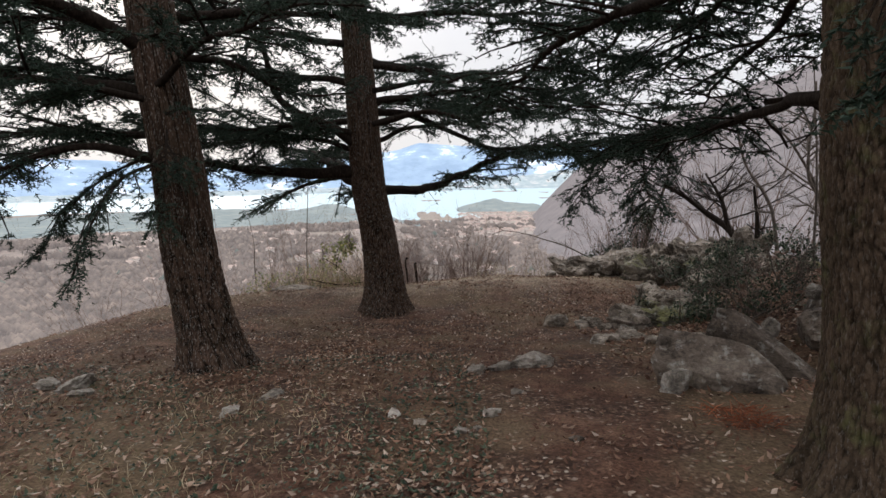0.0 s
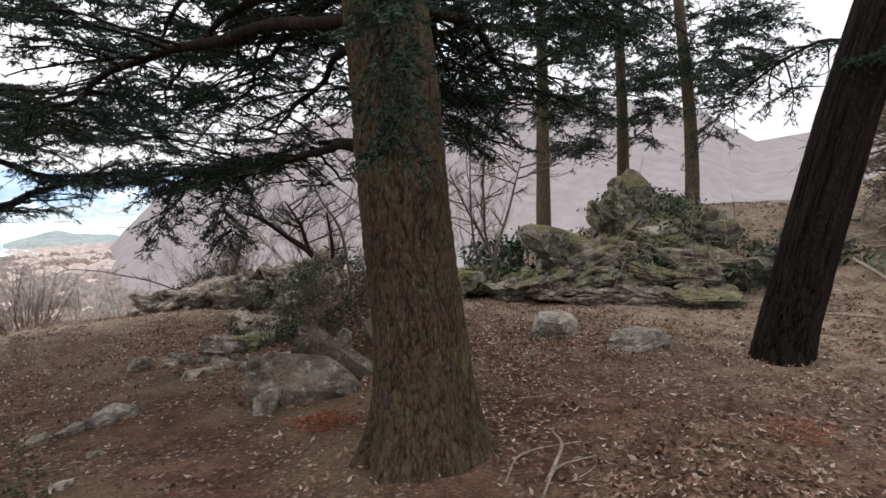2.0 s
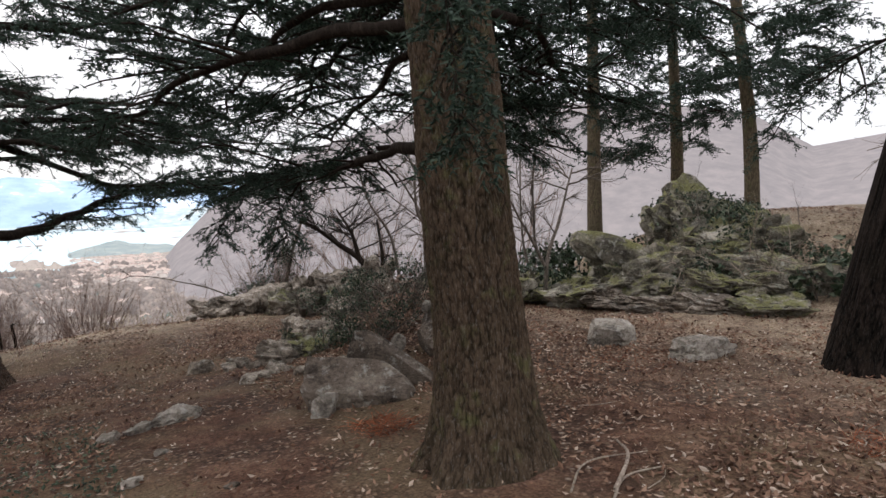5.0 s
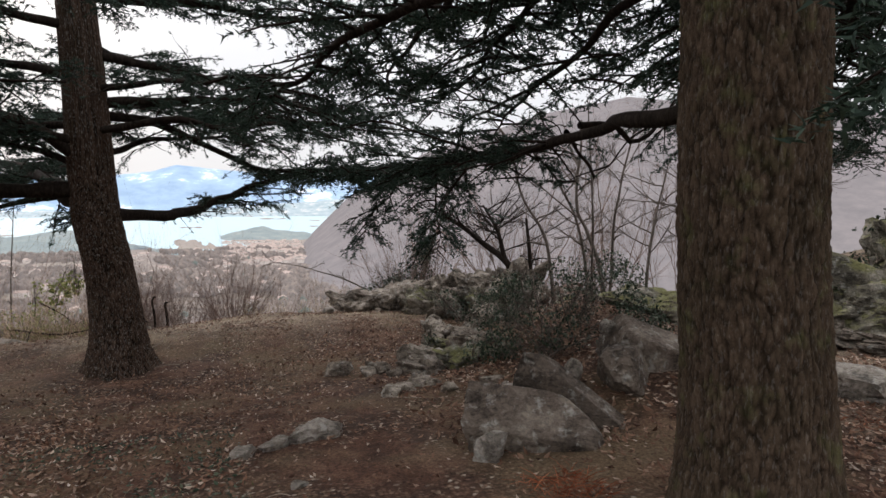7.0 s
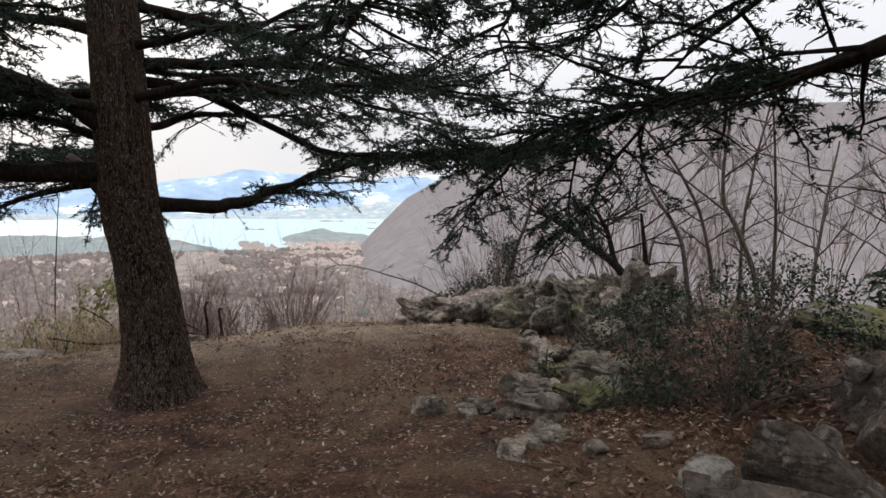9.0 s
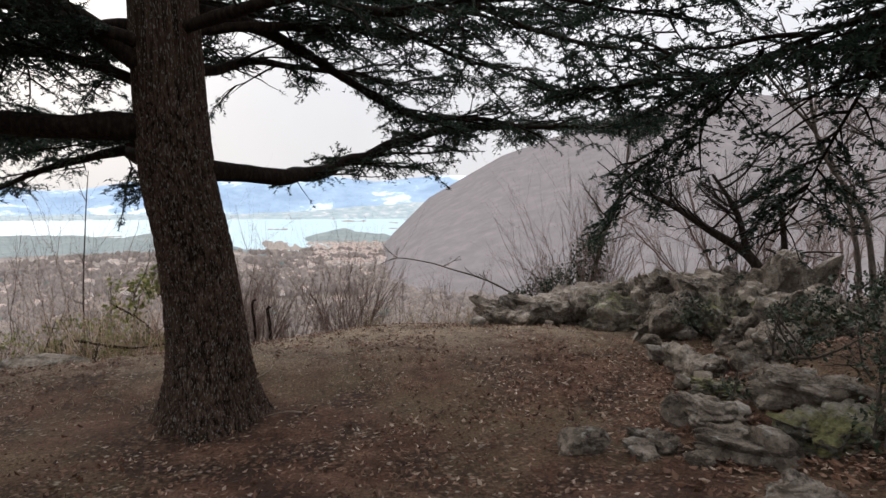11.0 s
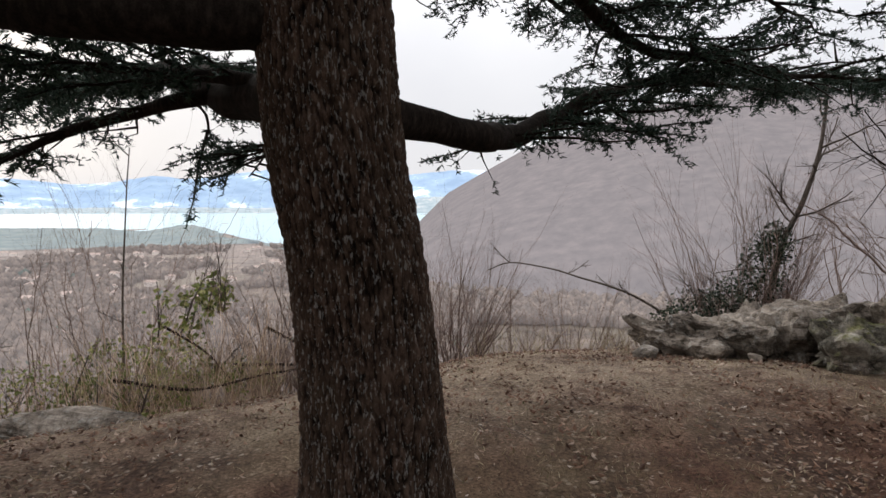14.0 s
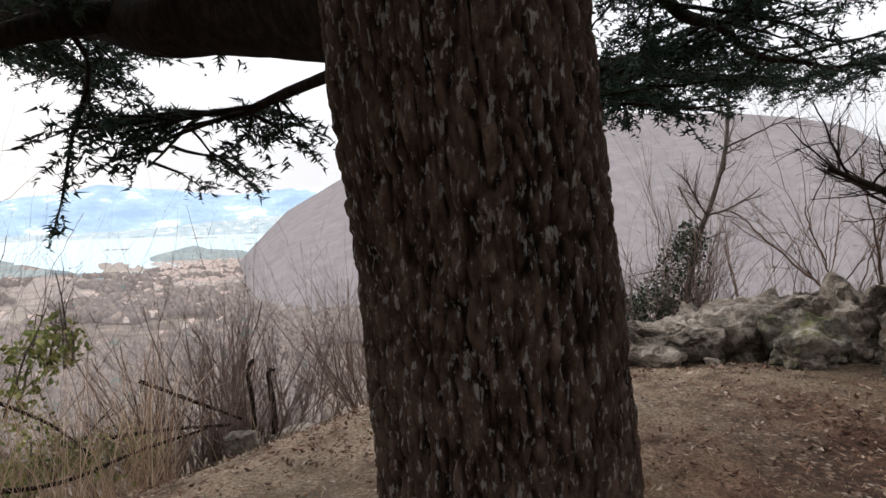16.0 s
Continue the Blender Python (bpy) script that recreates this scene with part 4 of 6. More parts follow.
cedar("leaning cedar with very dark bark and drooping lower limbs",
      [(-2.20, 7.18, 0.0), (-2.29, 7.14, 0.45), (-2.42, 7.09, 1.37), (-2.46, 7.08, 2.24), (-2.55, 7.03, 3.18), (-2.6, 7.01, 3.87), (-2.63, 7.0, 4.8), (-2.68, 6.97, 6.4), (-2.8, 6.9, 10)], 0.30, 0.1, M_BARK_B,
      [
          ([(-2.55, 6.95, 2.35), (-3.2, 6.6, 2.4), (-3.9, 6.2, 2.2), (-4.8, 5.8, 2.0)], 0.05, {"bare": 0.25}),
          ([(-2.55, 6.95, 2.95), (-3.3, 7.0, 3.15), (-4.3, 7.0, 3.25), (-5.4, 6.9, 3.3)], 0.07, {}),
          ([(-2.6, 6.95, 3.4), (-3.1, 6.2, 3.7), (-3.6, 5.3, 3.9), (-4.1, 4.4, 4.2)], 0.08, {}),
          ([(-2.6, 6.95, 3.3), (-2.1, 7.5, 3.35), (-1.5, 8.0, 3.1), (-0.8, 8.4, 3.15)], 0.05, {}),
          ([(-2.5, 7.0, 2.2), (-2.6, 7.7, 2.2), (-3.1, 8.4, 1.9), (-3.5, 9.2, 1.55)], 0.03, {"reach": 0.6, "droop": 0.7, "gap": 0.07}),
          ([(-2.55, 6.9, 2.4), (-3.1, 6.9, 2.2), (-3.5, 6.9, 1.8), (-3.8, 6.9, 1.45)], 0.02, {"reach": 0.5, "droop": 0.7, "gap": 0.07}),
          ([(-2.5, 6.8, 2.3), (-2.75, 6.4, 2.1), (-2.9, 6.2, 1.7), (-3.0, 6.1, 1.3)], 0.02, {"reach": 0.5, "droop": 0.8, "gap": 0.05}),
          ([(-2.4, 6.75, 2.6), (-2.3, 6.5, 2.4), (-2.3, 6.4, 2.0), (-2.32, 6.35, 1.75)], 0.012, {"reach": 0.35, "droop": 0.9, "gap": 0.04}),
          ([(-2.5, 6.9, 2.75), (-2.1, 6.6, 2.8), (-1.6, 6.3, 2.7)], 0.02, {"reach": 0.5, "bare": 0.4}),
          ([(-2.6, 6.9, 3.0), (-1.9, 6.5, 3.3), (-1.2, 6.2, 3.5), (-0.4, 6.0, 3.5)], 0.04, {}),
          ([(-2.55, 7.0, 2.6), (-3.3, 7.5, 2.62), (-4.3, 8.1, 2.7), (-5.6, 8.6, 2.75)], 0.05, {"gap": 0.06, "bare": 0.1}),
          ([(-2.6, 7.0, 3.1), (-3.3, 7.7, 3.25), (-4.2, 8.5, 3.3), (-5.2, 9.3, 3.3)], 0.05, {"gap": 0.06, "bare": 0.1}),
          ([(-2.6, 7.0, 3.5), (-3.4, 7.1, 3.7), (-4.5, 7.2, 3.8), (-5.6, 7.2, 3.8)], 0.05, {"gap": 0.06, "bare": 0.1}),
          ([(-2.6, 6.9, 2.9), (-3.2, 6.3, 3.0), (-3.8, 5.7, 3.0), (-4.5, 5.2, 3.0)], 0.04, {"gap": 0.06, "bare": 0.1}),
          ([(-2.6, 7.0, 3.7), (-2.9, 7.9, 3.8), (-3.4, 8.9, 3.8), (-3.8, 10.0, 3.8)], 0.05, {"gap": 0.06, "bare": 0.1}),
      ], 12,
      [(3.7, 60, 3.0, 0.3), (4.0, 300, 3.4, 0.3), (4.2, 0, 3.2, 0.2), (4.5, 120, 3.0, 0.2), (4.8, 240, 3.2, 0.2), (5.2, 40, 3.2, 0.2), (5.6, 180, 3.0, 0.2), (6.0, 320, 3.0, 0.2), (6.5, 100, 2.8, 0.2), (7.0, 220, 2.8, 0.2)],
      plates=54, flare=0.75, detail_to=1.6, depth=0.015)

cedar("stout cedar with brown plated bark and mossy root flare",
      [(2.50, 3.95, 0.12), (2.50, 3.96, 0.6), (2.48, 3.96, 1.2), (2.41, 3.95, 1.9), (2.33, 3.9, 2.8), (2.28, 3.9, 3.4), (2.26, 3.9, 4.2), (2.23, 3.9, 5.4), (2.19, 3.9, 7.2), (2.1, 3.9, 10)], 0.335, 0.1, M_BARK_C,
      [
          ([(2.35, 4.0, 2.47), (2.5, 5.2, 2.50), (2.6, 6.3, 2.51), (2.5, 7.4, 2.46), (2.3, 8.5, 2.42), (2.0, 9.6, 2.4)], 0.05, {"bare": 0.3, "gap": 0.055}),
          ([(2.25, 3.95, 3.18), (1.8, 4.6, 3.22), (1.4, 5.5, 3.18), (1.1, 6.5, 3.1), (0.9, 7.6, 3.0), (0.8, 8.6, 2.95)], 0.05, {"bare": 0.3, "gap": 0.08}),
          ([(2.45, 4.0, 3.2), (3.2, 4.8, 3.1), (4.0, 5.7, 2.9), (4.9, 6.6, 2.75)], 0.045, {"bare": 0.15, "droop": 0.5, "reach": 1.3, "gap": 0.07}),
          ([(2.45, 3.9, 3.3), (3.3, 4.2, 3.25), (4.2, 4.8, 3.1), (5.0, 5.5, 3.0)], 0.045, {"bare": 0.15, "droop": 0.5, "reach": 1.2, "gap": 0.07}),
          ([(2.25, 3.95, 3.4), (1.9, 5.2, 3.45), (1.9, 6.8, 3.4), (2.1, 8.4, 3.25), (2.6, 9.4, 3.1)], 0.04, {"bare": 0.55, "gap": 0.13}),
          ([(2.35, 4.0, 3.3), (2.7, 5.4, 3.12), (3.0, 6.9, 2.98), (3.3, 8.3, 2.8)], 0.04, {"bare": 0.4, "gap": 0.14}),
          ([(2.3, 3.95, 3.5), (2.5, 5.4, 3.55), (2.7, 7.0, 3.45), (2.9, 8.6, 3.3)], 0.05, {"gap": 0.07}),
          ([(2.25, 3.9, 3.9), (1.9, 5.5, 4.0), (1.9, 7.2, 3.9), (2.0, 9.0, 3.7)], 0.05, {"gap": 0.07}),
          ([(2.45, 4.0, 3.5), (3.4, 4.9, 3.5), (4.4, 6.0, 3.4), (5.4, 7.0, 3.3)], 0.045, {"bare": 0.1, "droop": 0.6, "reach": 1.3, "gap": 0.07}),
          ([(2.45, 3.9, 3.6), (3.5, 4.0, 3.7), (4.6, 4.3, 3.7), (5.6, 4.6, 3.7)], 0.04, {"bare": 0.1, "droop": 0.6, "reach": 1.2, "gap": 0.08}),
          ([(2.25, 3.8, 3.6), (1.9, 3.2, 3.5), (1.62, 2.93, 3.1), (1.6, 2.9, 2.35)], 0.012, {"bare": 0.45, "reach": 0.3, "droop": 0.9, "gap": 0.035}),
          ([(2.25, 3.8, 3.5), (2.0, 3.3, 3.3), (1.8, 3.05, 2.9), (1.75, 3.0, 2.45)], 0.012, {"bare": 0.45, "reach": 0.3, "droop": 0.9, "gap": 0.04}),
          ([(2.6, 5.62, 2.55), (2.76, 5.8, 2.55), (2.84, 5.82, 2.44), (2.93, 5.84, 2.37), (2.98, 5.85, 2.27)], 0.02, {"bare": 2.0, "taper": 0.5}),
          ([(2.62, 5.5, 2.58), (2.95, 5.55, 2.6), (3.15, 5.6, 2.5), (3.33, 5.62, 2.56), (3.6, 5.8, 2.75)], 0.024, {"bare": 2.0, "taper": 0.5}),
          ([(2.55, 7.0, 2.54), (2.5, 7.1, 2.35), (2.4, 7.3, 2.1), (2.35, 7.5, 1.8)], 0.015, {"bare": 0.2, "reach": 0.5, "gap": 0.07, "droop": 0.8}),
          ([(2.45, 7.7, 2.5), (2.6, 8.1, 2.2), (2.8, 8.6, 1.8), (3.0, 9.0, 1.4)], 0.015, {"bare": 0.1, "reach": 0.6, "gap": 0.06, "droop": 0.9}),
          ([(2.3, 8.4, 2.45), (2.3, 8.8, 2.2), (2.2, 9.2, 1.9), (2.2, 9.6, 1.6)], 0.015, {"bare": 0.1, "reach": 0.6, "gap": 0.06, "droop": 0.9}),
      ], 13,
      [(3.5, 330, 3.6, 0.3), (3.7, 10, 4.4, 0.1), (3.8, 25, 4.2, 0.2), (4.1, 60, 3.6, 0.2), (4.3, 300, 3.4, 0.2), (4.7, 0, 3.6, 0.2), (5.0, 100, 3.0, 0.2), (5.3, 210, 3.2, 0.2), (5.7, 40, 3.4, 0.2), (6.1, 340, 3.2, 0.2), (6.6, 150, 3.0, 0.2), (7.2, 260, 2.8, 0.2)],
      plates=80, flare=1.25, detail_to=4.2, depth=0.013)

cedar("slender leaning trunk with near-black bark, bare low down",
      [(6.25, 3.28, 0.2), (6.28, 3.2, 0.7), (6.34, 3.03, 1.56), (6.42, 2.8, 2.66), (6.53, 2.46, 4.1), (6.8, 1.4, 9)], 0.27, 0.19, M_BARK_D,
      [([(6.45, 2.7, 3.0), (6.2, 2.5, 3.15), (6.0, 2.35, 3.05)], 0.01, {"reach": 0.4, "bare": 0.05, "gap": 0.06}),
       ([(6.5, 2.5, 3.7), (5.7, 3.4, 3.9), (4.9, 4.2, 3.9), (4.2, 4.8, 3.8)], 0.03, {"reach": 0.9, "bare": 0.2}),
       ([(6.45, 2.6, 3.3), (6.7, 3.3, 3.35), (7.0, 4.0, 3.1), (7.4, 4.6, 2.7)], 0.025, {"reach": 0.8, "bare": 0.1, "gap": 0.07, "droop": 0.6})], 14,
      [(5.2, 60, 3.0, 0.4), (5.6, 200, 2.6, 0.4), (6.0, 320, 2.6, 0.4), (6.6, 120, 2.6, 0.3), (7.2, 20, 2.4, 0.3), (7.8, 250, 2.2, 0.3)],
      plates=46, flare=0.15, detail_to=1.3, depth=0.009)


# ---- bare shrubs and saplings ----
def twiggy(tubes, p, d, L, r, g, depth, sides=4, spread=0.55, lift=0.12):
    m = max(4, int(L / 0.09))
    t = np.linspace(0, 1, m)
    bend = g.normal(size=3) * 0.18
    pts = p + np.outer(t * L, d) + np.outer(t ** 2 * L, bend)
    kink = np.cumsum(g.normal(size=(m, 3)), axis=0) * 0.032 * L / math.sqrt(m)
    pts = pts + kink - kink[0]
    pts[:, 2] += lift * L * t ** 2
    tubes.add(pts, r * (1 - 0.6 * t), sides)
    if depth:
        for q in range(g.integers(4, 7)):
            u = g.uniform(0.2, 1.0)
            b = pts[int(u * (m - 1))]
            nd = unit(d + bend * u + g.normal(size=3) * spread)
            twiggy(tubes, b, nd, L * g.uniform(0.35, 0.62), r * (1 - 0.6 * u) * 0.62, g, depth - 1, 3, spread, lift)


def bare_shrub(x, y, height, stems, spread, seed, mat=None, label="leafless many-stemmed shrub with thin grey-brown twigs", r=0.008, depth=2, z=None, name="bare_shrub"):
    g = np.random.default_rng(seed)
    zz = (gz(x, y) if z is None else z) - 0.05
    root = tagged(new(name), label, "shrub")
    for q in range(stems):
        tb = Tubes()
        a = g.uniform(0, 2 * math.pi)
        lean = spread * g.uniform(0.1, 1.1)
        d = unit([math.cos(a) * lean, math.sin(a) * lean, 1.0])
        o = np.array([x + math.cos(a) * g.uniform(0, 0.4), y + math.sin(a) * g.uniform(0, 0.4), zz])
        twiggy(tb, o, d, height * g.uniform(0.45, 1.0), r * g.uniform(0.6, 1.4), g, depth, 4, 0.34, 0.2)
        part("stem", tb.mesh("stem"), mat or M_SHRUB, root)
    return root


def sapling(nodes, r, seed, twigs=10, label="thin bare sapling trunk with few crooked branches", mat=None, twig_len=0.8):
    g = np.random.default_rng(seed)
    root = tagged(new("sapling"), label, "tree")
    line = smooth_line(nodes, 0.1)
    line = line + 0.03 * np.stack([vnoise(line * 1.7 + seed, c) for c in range(3)], -1)
    tb = Tubes()
    tb.add(line, np.linspace(r, r * 0.35, len(line)), 8, 0.1)
    part("trunk", tb.mesh("trunk"), mat or M_SAPLING, root)
    for q in range(twigs):
        tw = Tubes()
        u = g.uniform(0.3, 1.0)
        a = g.uniform(0, 6.28)
        twiggy(tw, line[int(u * (len(line) - 1))], unit([math.cos(a), math.sin(a), g.uniform(0.1, 0.9)]), twig_len * g.uniform(0.5, 1.2), min(0.016, r * 0.4), g, 2, 4, 0.42)
        part("branch", tw.mesh("branch"), mat or M_SAPLING, root)
    return root


for s, (x, y, h, n, sp) in enumerate([(0.9, 16.4, 1.5, 70, 0.8), (0.2, 16.6, 1.2, 20, 0.7), (1.9, 16.7, 1.2, 18, 0.7), (-0.2, 16.3, 1.3, 26, 0.5), (-0.7, 15.5, 0.95, 40, 0.45), (-1.1, 15.5, 1.25, 60, 0.55), (-1.7, 15.7, 1.1, 34, 0.6), (-2.3, 15.9, 1.2, 16, 0.7), (3.0, 16.9, 0.9, 24, 0.9), (-3.4, 15.6, 1.4, 20, 0.6), (-4.4, 15.2, 1.3, 20, 0.6), (-5.6, 14.6, 1.2, 18, 0.7), (-7.0, 13.8, 1.2, 18, 0.8), (-4.0, 17.5, 2.0, 14, 0.5), (3.8, 16.2, 0.8, 24, 1.0)]):
    bare_shrub(x, y, h - 0.7 - gz(x, y), int(n * 0.85), sp * 1.4, 100 + s)
sapling([(-3.3, 16.0, -1.0), (-3.28, 16.0, 0.4), (-3.2, 16.0, 1.6), (-3.15, 16.0, 2.2)], 0.018, 61, 4, "tall thin whip of a sapling", twig_len=0.5)
sapling([(-4.4, 15.3, -0.8), (-4.4, 15.3, 0.6), (-4.5, 15.3, 1.4)], 0.014, 62, 4, "tall thin whip of a sapling", twig_len=0.4)
sapling([(4.4, 16.0, -0.3), (3.44, 16.07, 0.25), (2.71, 16.36, 0.49), (2.17, 16.54, 0.62), (1.81, 16.64, 0.67), (1.5, 16.7, 0.57)], 0.022, 63, 5, "crooked leafless branch reaching over the edge", twig_len=0.35)

# saplings beyond the rock bank
for s, (nodes, r, tw) in enumerate([
    ([(4.86, 8.4, 0.9), (4.84, 8.4, 1.8), (4.8, 8.45, 3.4)], 0.018, 7),
    ([(5.55, 10.3, 0.2), (5.44, 10.37, 1.27), (5.33, 10.45, 1.67), (5.1, 10.63, 2.2), (4.9, 10.7, 3.2)], 0.036, 10),
    ([(6.15, 9.8, 0.2), (6.06, 9.85, 1.06), (5.91, 9.99, 1.68), (5.79, 10.1, 2.1), (5.85, 10.1, 3.4)], 0.04, 10),
    ([(7.0, 9.9, 0.2), (7.1, 9.9, 1.4), (7.6, 10.1, 2.8)], 0.03, 10),
    ([(7.9, 9.4, 0.3), (7.7, 9.4, 1.6), (7.9, 9.6, 3.4)], 0.028, 10),
    ([(6.9, 8.0, 0.4), (7.0, 8.0, 1.1), (7.35, 8.1, 1.7), (7.8, 8.2, 2.6)], 0.04, 8),
    ([(6.9, 8.0, 1.0), (6.7, 8.1, 1.5), (6.3, 8.3, 2.4)], 0.03, 6),
    ([(7.6, 12.2, -1.2), (7.4, 12.2, 1.2), (6.8, 12.3, 2.6), (6.0, 12.4, 3.4)], 0.045, 12),
    ([(8.4, 12.6, -2.0), (8.4, 12.5, 1.6), (8.9, 12.5, 3.8)], 0.045, 12),
    ([(9.0, 10.2, 0.3), (8.7, 10.2, 1.8), (9.0, 10.3, 4.2)], 0.036, 10),
]):
    sapling(nodes, r, 200 + s, tw, twig_len=0.9)


# ---- leafy clumps ----
def leaf_mass(name, blobs, n, size, seed, mat, label, category="shrub", stems=0, kind=""):
    """Many small leaves over a few uneven humps (x, y, z, rx, ry, rz), on thin stems."""
    g = np.random.default_rng(seed)
    b = np.array(blobs, float)
    w = (b[:, 3] * b[:, 4] + b[:, 5] * b[:, 3]) ** 0.8
    pick = g.choice(len(b), n, p=w / w.sum())
    d = unit(g.normal(size=(n, 3)))
    rad = g.uniform(0.35, 1.05, n) ** 0.5
    rad = rad * (1 + 0.45 * fbm(d * 2.5 + pick[:, None] * 3.1, 3, seed))
    c = b[pick, :3] + d * rad[:, None] * b[pick, 3:]
    hole = fbm(c * 4.0, 2, seed + 1)
    c = c[hole > -0.22]
    d = d[hole > -0.22]
    m = len(c)
    nrm = unit(d + g.normal(size=(m, 3)) * 0.8)
    u = unit(np.cross(nrm, g.normal(size=(m, 3))))
    v = np.cross(nrm, u)
    s = size * g.uniform(0.5, 1.3, (m, 1))
    quadv = np.stack([c - u * s, c + v * s * 0.55 + nrm * s * 0.15, c + u * s, c - v * s * 0.55 + nrm * s * 0.15], 1).reshape(-1, 3)
    root = new(name)
    tagged(root, label, category, kind=kind)
    part("foliage", fast_mesh("foliage", quadv, np.arange(4 * m).reshape(-1, 4), False), mat, root)
    if stems:
        for q in range(stems):
            tb = Tubes()
            k = g.integers(len(b))
            o = np.array([b[k, 0] + g.normal() * b[k, 3] * 0.3, b[k, 1] + g.normal() * b[k, 4] * 0.3, b[k, 2] - b[k, 5] * 0.9])
            twiggy(tb, o, unit(g.normal(size=3) * 0.5 + [0, 0, 1]), b[k, 5] * g.uniform(1.2, 2.4), 0.012, g, 2)
            part("stem", tb.mesh("stem"), M_SAPLING, root)
    return root


g4 = np.random.default_rng(44)
ragged = []
for x, y, z, r in ((3.6, 7.9, 0.45, 0.4), (3.9, 7.3, 0.5, 0.35), (4.4, 7.6, 0.75, 0.4), (3.7, 8.6, 0.45, 0.45), (4.4, 8.9, 0.8, 0.5), (4.7, 8.2, 0.95, 0.4), (4.2, 10.0, 0.45, 0.45), (5.2, 9.4, 0.85, 0.45)):
    for q in range(7):
        w = g4.uniform(0.08, 0.26)
        ragged.append((x + g4.normal() * r * 0.75, y + g4.normal() * r * 0.75, z + g4.uniform(-0.2, 0.32), w * 1.3, w * 1.3, w))
leaf_mass("ivy_heap", ragged, 13000, 0.022, 301, M_IVY, "dark tangle of ivy and brush over the rock bank", stems=60)
leaf_mass("bramble_tangle", [(3.6, 7.5, 0.65, 0.3, 0.3, 0.3), (4.1, 7.9, 0.9, 0.4, 0.35, 0.3)], 350, 0.03, 311, M_BROWN, "withered brown bramble caught in the ivy", stems=18)
leaf_mass("bramble_patch", [(-2.9, 14.5, -0.35, 0.7, 0.45, 0.32), (-2.2, 14.8, -0.4, 0.6, 0.4, 0.25), (-3.8, 14.4, -0.35, 0.7, 0.5, 0.4), (-3.2, 15.2, -0.3, 0.6, 0.4, 0.4), (-2.5, 14.9, -0.2, 0.5, 0.4, 0.35), (-1.8, 15.1, -0.35, 0.45, 0.3, 0.2)], 6000, 0.026, 303, M_BRAMBLE, "low yellow-green bramble patch on the brink", stems=16)
leaf_mass("bramble_bush", [(-2.2, 15.9, 0.45, 0.3, 0.25, 0.25), (-2.6, 15.7, 0.2, 0.4, 0.3, 0.35)], 420, 0.05, 304, M_BRAMBLE, "sparse green-leaved bush on the brink", stems=8)
leaf_mass("ivy_on_outcrop", [(9.4, 7.0, 1.75, 0.85, 0.7, 0.45), (8.9, 6.4, 1.05, 0.7, 0.6, 0.35), (8.3, 6.2, 0.85, 0.6, 0.4, 0.3), (8.8, 5.5, 0.7, 0.6, 0.4, 0.3), (8.2, 7.4, 0.95, 0.6, 0.5, 0.25), (9.0, 7.8, 1.1, 0.5, 0.5, 0.3), (10.0, 5.6, 0.95, 0.7, 0.5, 0.4), (9.3, 6.3, 1.5, 0.5, 0.5, 0.4), (10.0, 6.6, 1.6, 0.6, 0.6, 0.4)], 8000, 0.034, 305, M_IVY, "ivy and fern cover on the mossy outcrop", stems=26)
leaf_mass("fern_clump", [(9.3, 4.6, 0.75, 0.35, 0.3, 0.4), (9.0, 5.0, 0.7, 0.3, 0.3, 0.25), (7.5, 8.7, 0.6, 0.7, 0.4, 0.35), (9.8, 4.9, 0.9, 0.4, 0.3, 0.4)], 1800, 0.06, 309, M_IVY, "blue-green fern clump beside the mossy outcrop", stems=12)
leaf_mass("laurel_bush", [(8.3, 9.4, 0.7, 0.8, 0.5, 0.5), (9.3, 9.4, 0.9, 0.7, 0.5, 0.5)], 2600, 0.06, 306, M_IVY, "glossy dark evergreen bush behind the outcrop", stems=8)
leaf_mass("low_evergreen", [(10.4, 4.6, 0.85, 0.45, 0.4, 0.35), (10.9, 4.2, 0.85, 0.4, 0.4, 0.3)], 1500, 0.05, 307, M_IVY, "low dark evergreen shrub on the leafy bank", stems=6)

# thicket wrapped in ivy on the brink
sapling([(5.0, 15.2, -0.2), (5.08, 15.22, 0.5), (5.22, 15.2, 1.0), (5.42, 15.1, 1.6), (5.55, 15.0, 2.3), (5.6, 15.0, 3.2)], 0.05, 71, 14, "crooked bare tree with ivy round its foot", twig_len=0.8)
bare_shrub(4.7, 15.4, 2.3, 34, 0.75, 150, r=0.011, label="thicket of bare stems rising from the ivy")
bare_shrub(5.0, 15.25, 2.5, 16, 0.4, 151, r=0.010, label="tall bare stems standing in the ivy")
leaf_mass("ivy_shrub", [(4.1, 15.5, 0.0, 0.6, 0.4, 0.34), (4.6, 15.35, 0.15, 0.45, 0.35, 0.4), (4.97, 15.25, 0.55, 0.34, 0.32, 0.62), (5.12, 15.2, 1.0, 0.22, 0.2, 0.35)], 6500, 0.027, 308, M_IVY, "dense ivy over the bare thicket's foot", stems=10)
# dark crooked tree behind the rock bank
sapling([(5.77, 11.92, 0.58), (5.58, 12.12, 1.04), (5.24, 12.57, 1.4), (4.76, 13.22, 1.88)], 0.075, 74, 16, "dark crooked leafless tree behind the rock bank", M_LIMB, 1.0)
sapling([(5.58, 12.12, 1.04), (5.48, 12.21, 1.51), (5.25, 12.43, 2.06)], 0.05, 75, 12, "dark bare stem branching behind the rock bank", M_LIMB, 0.9)
sapling([(6.07, 12.04, 0.56), (6.06, 12.04, 1.11), (6.01, 12.1, 1.79)], 0.06, 76, 5, "dark upright dead stem behind the rock bank", M_LIMB, 0.6)
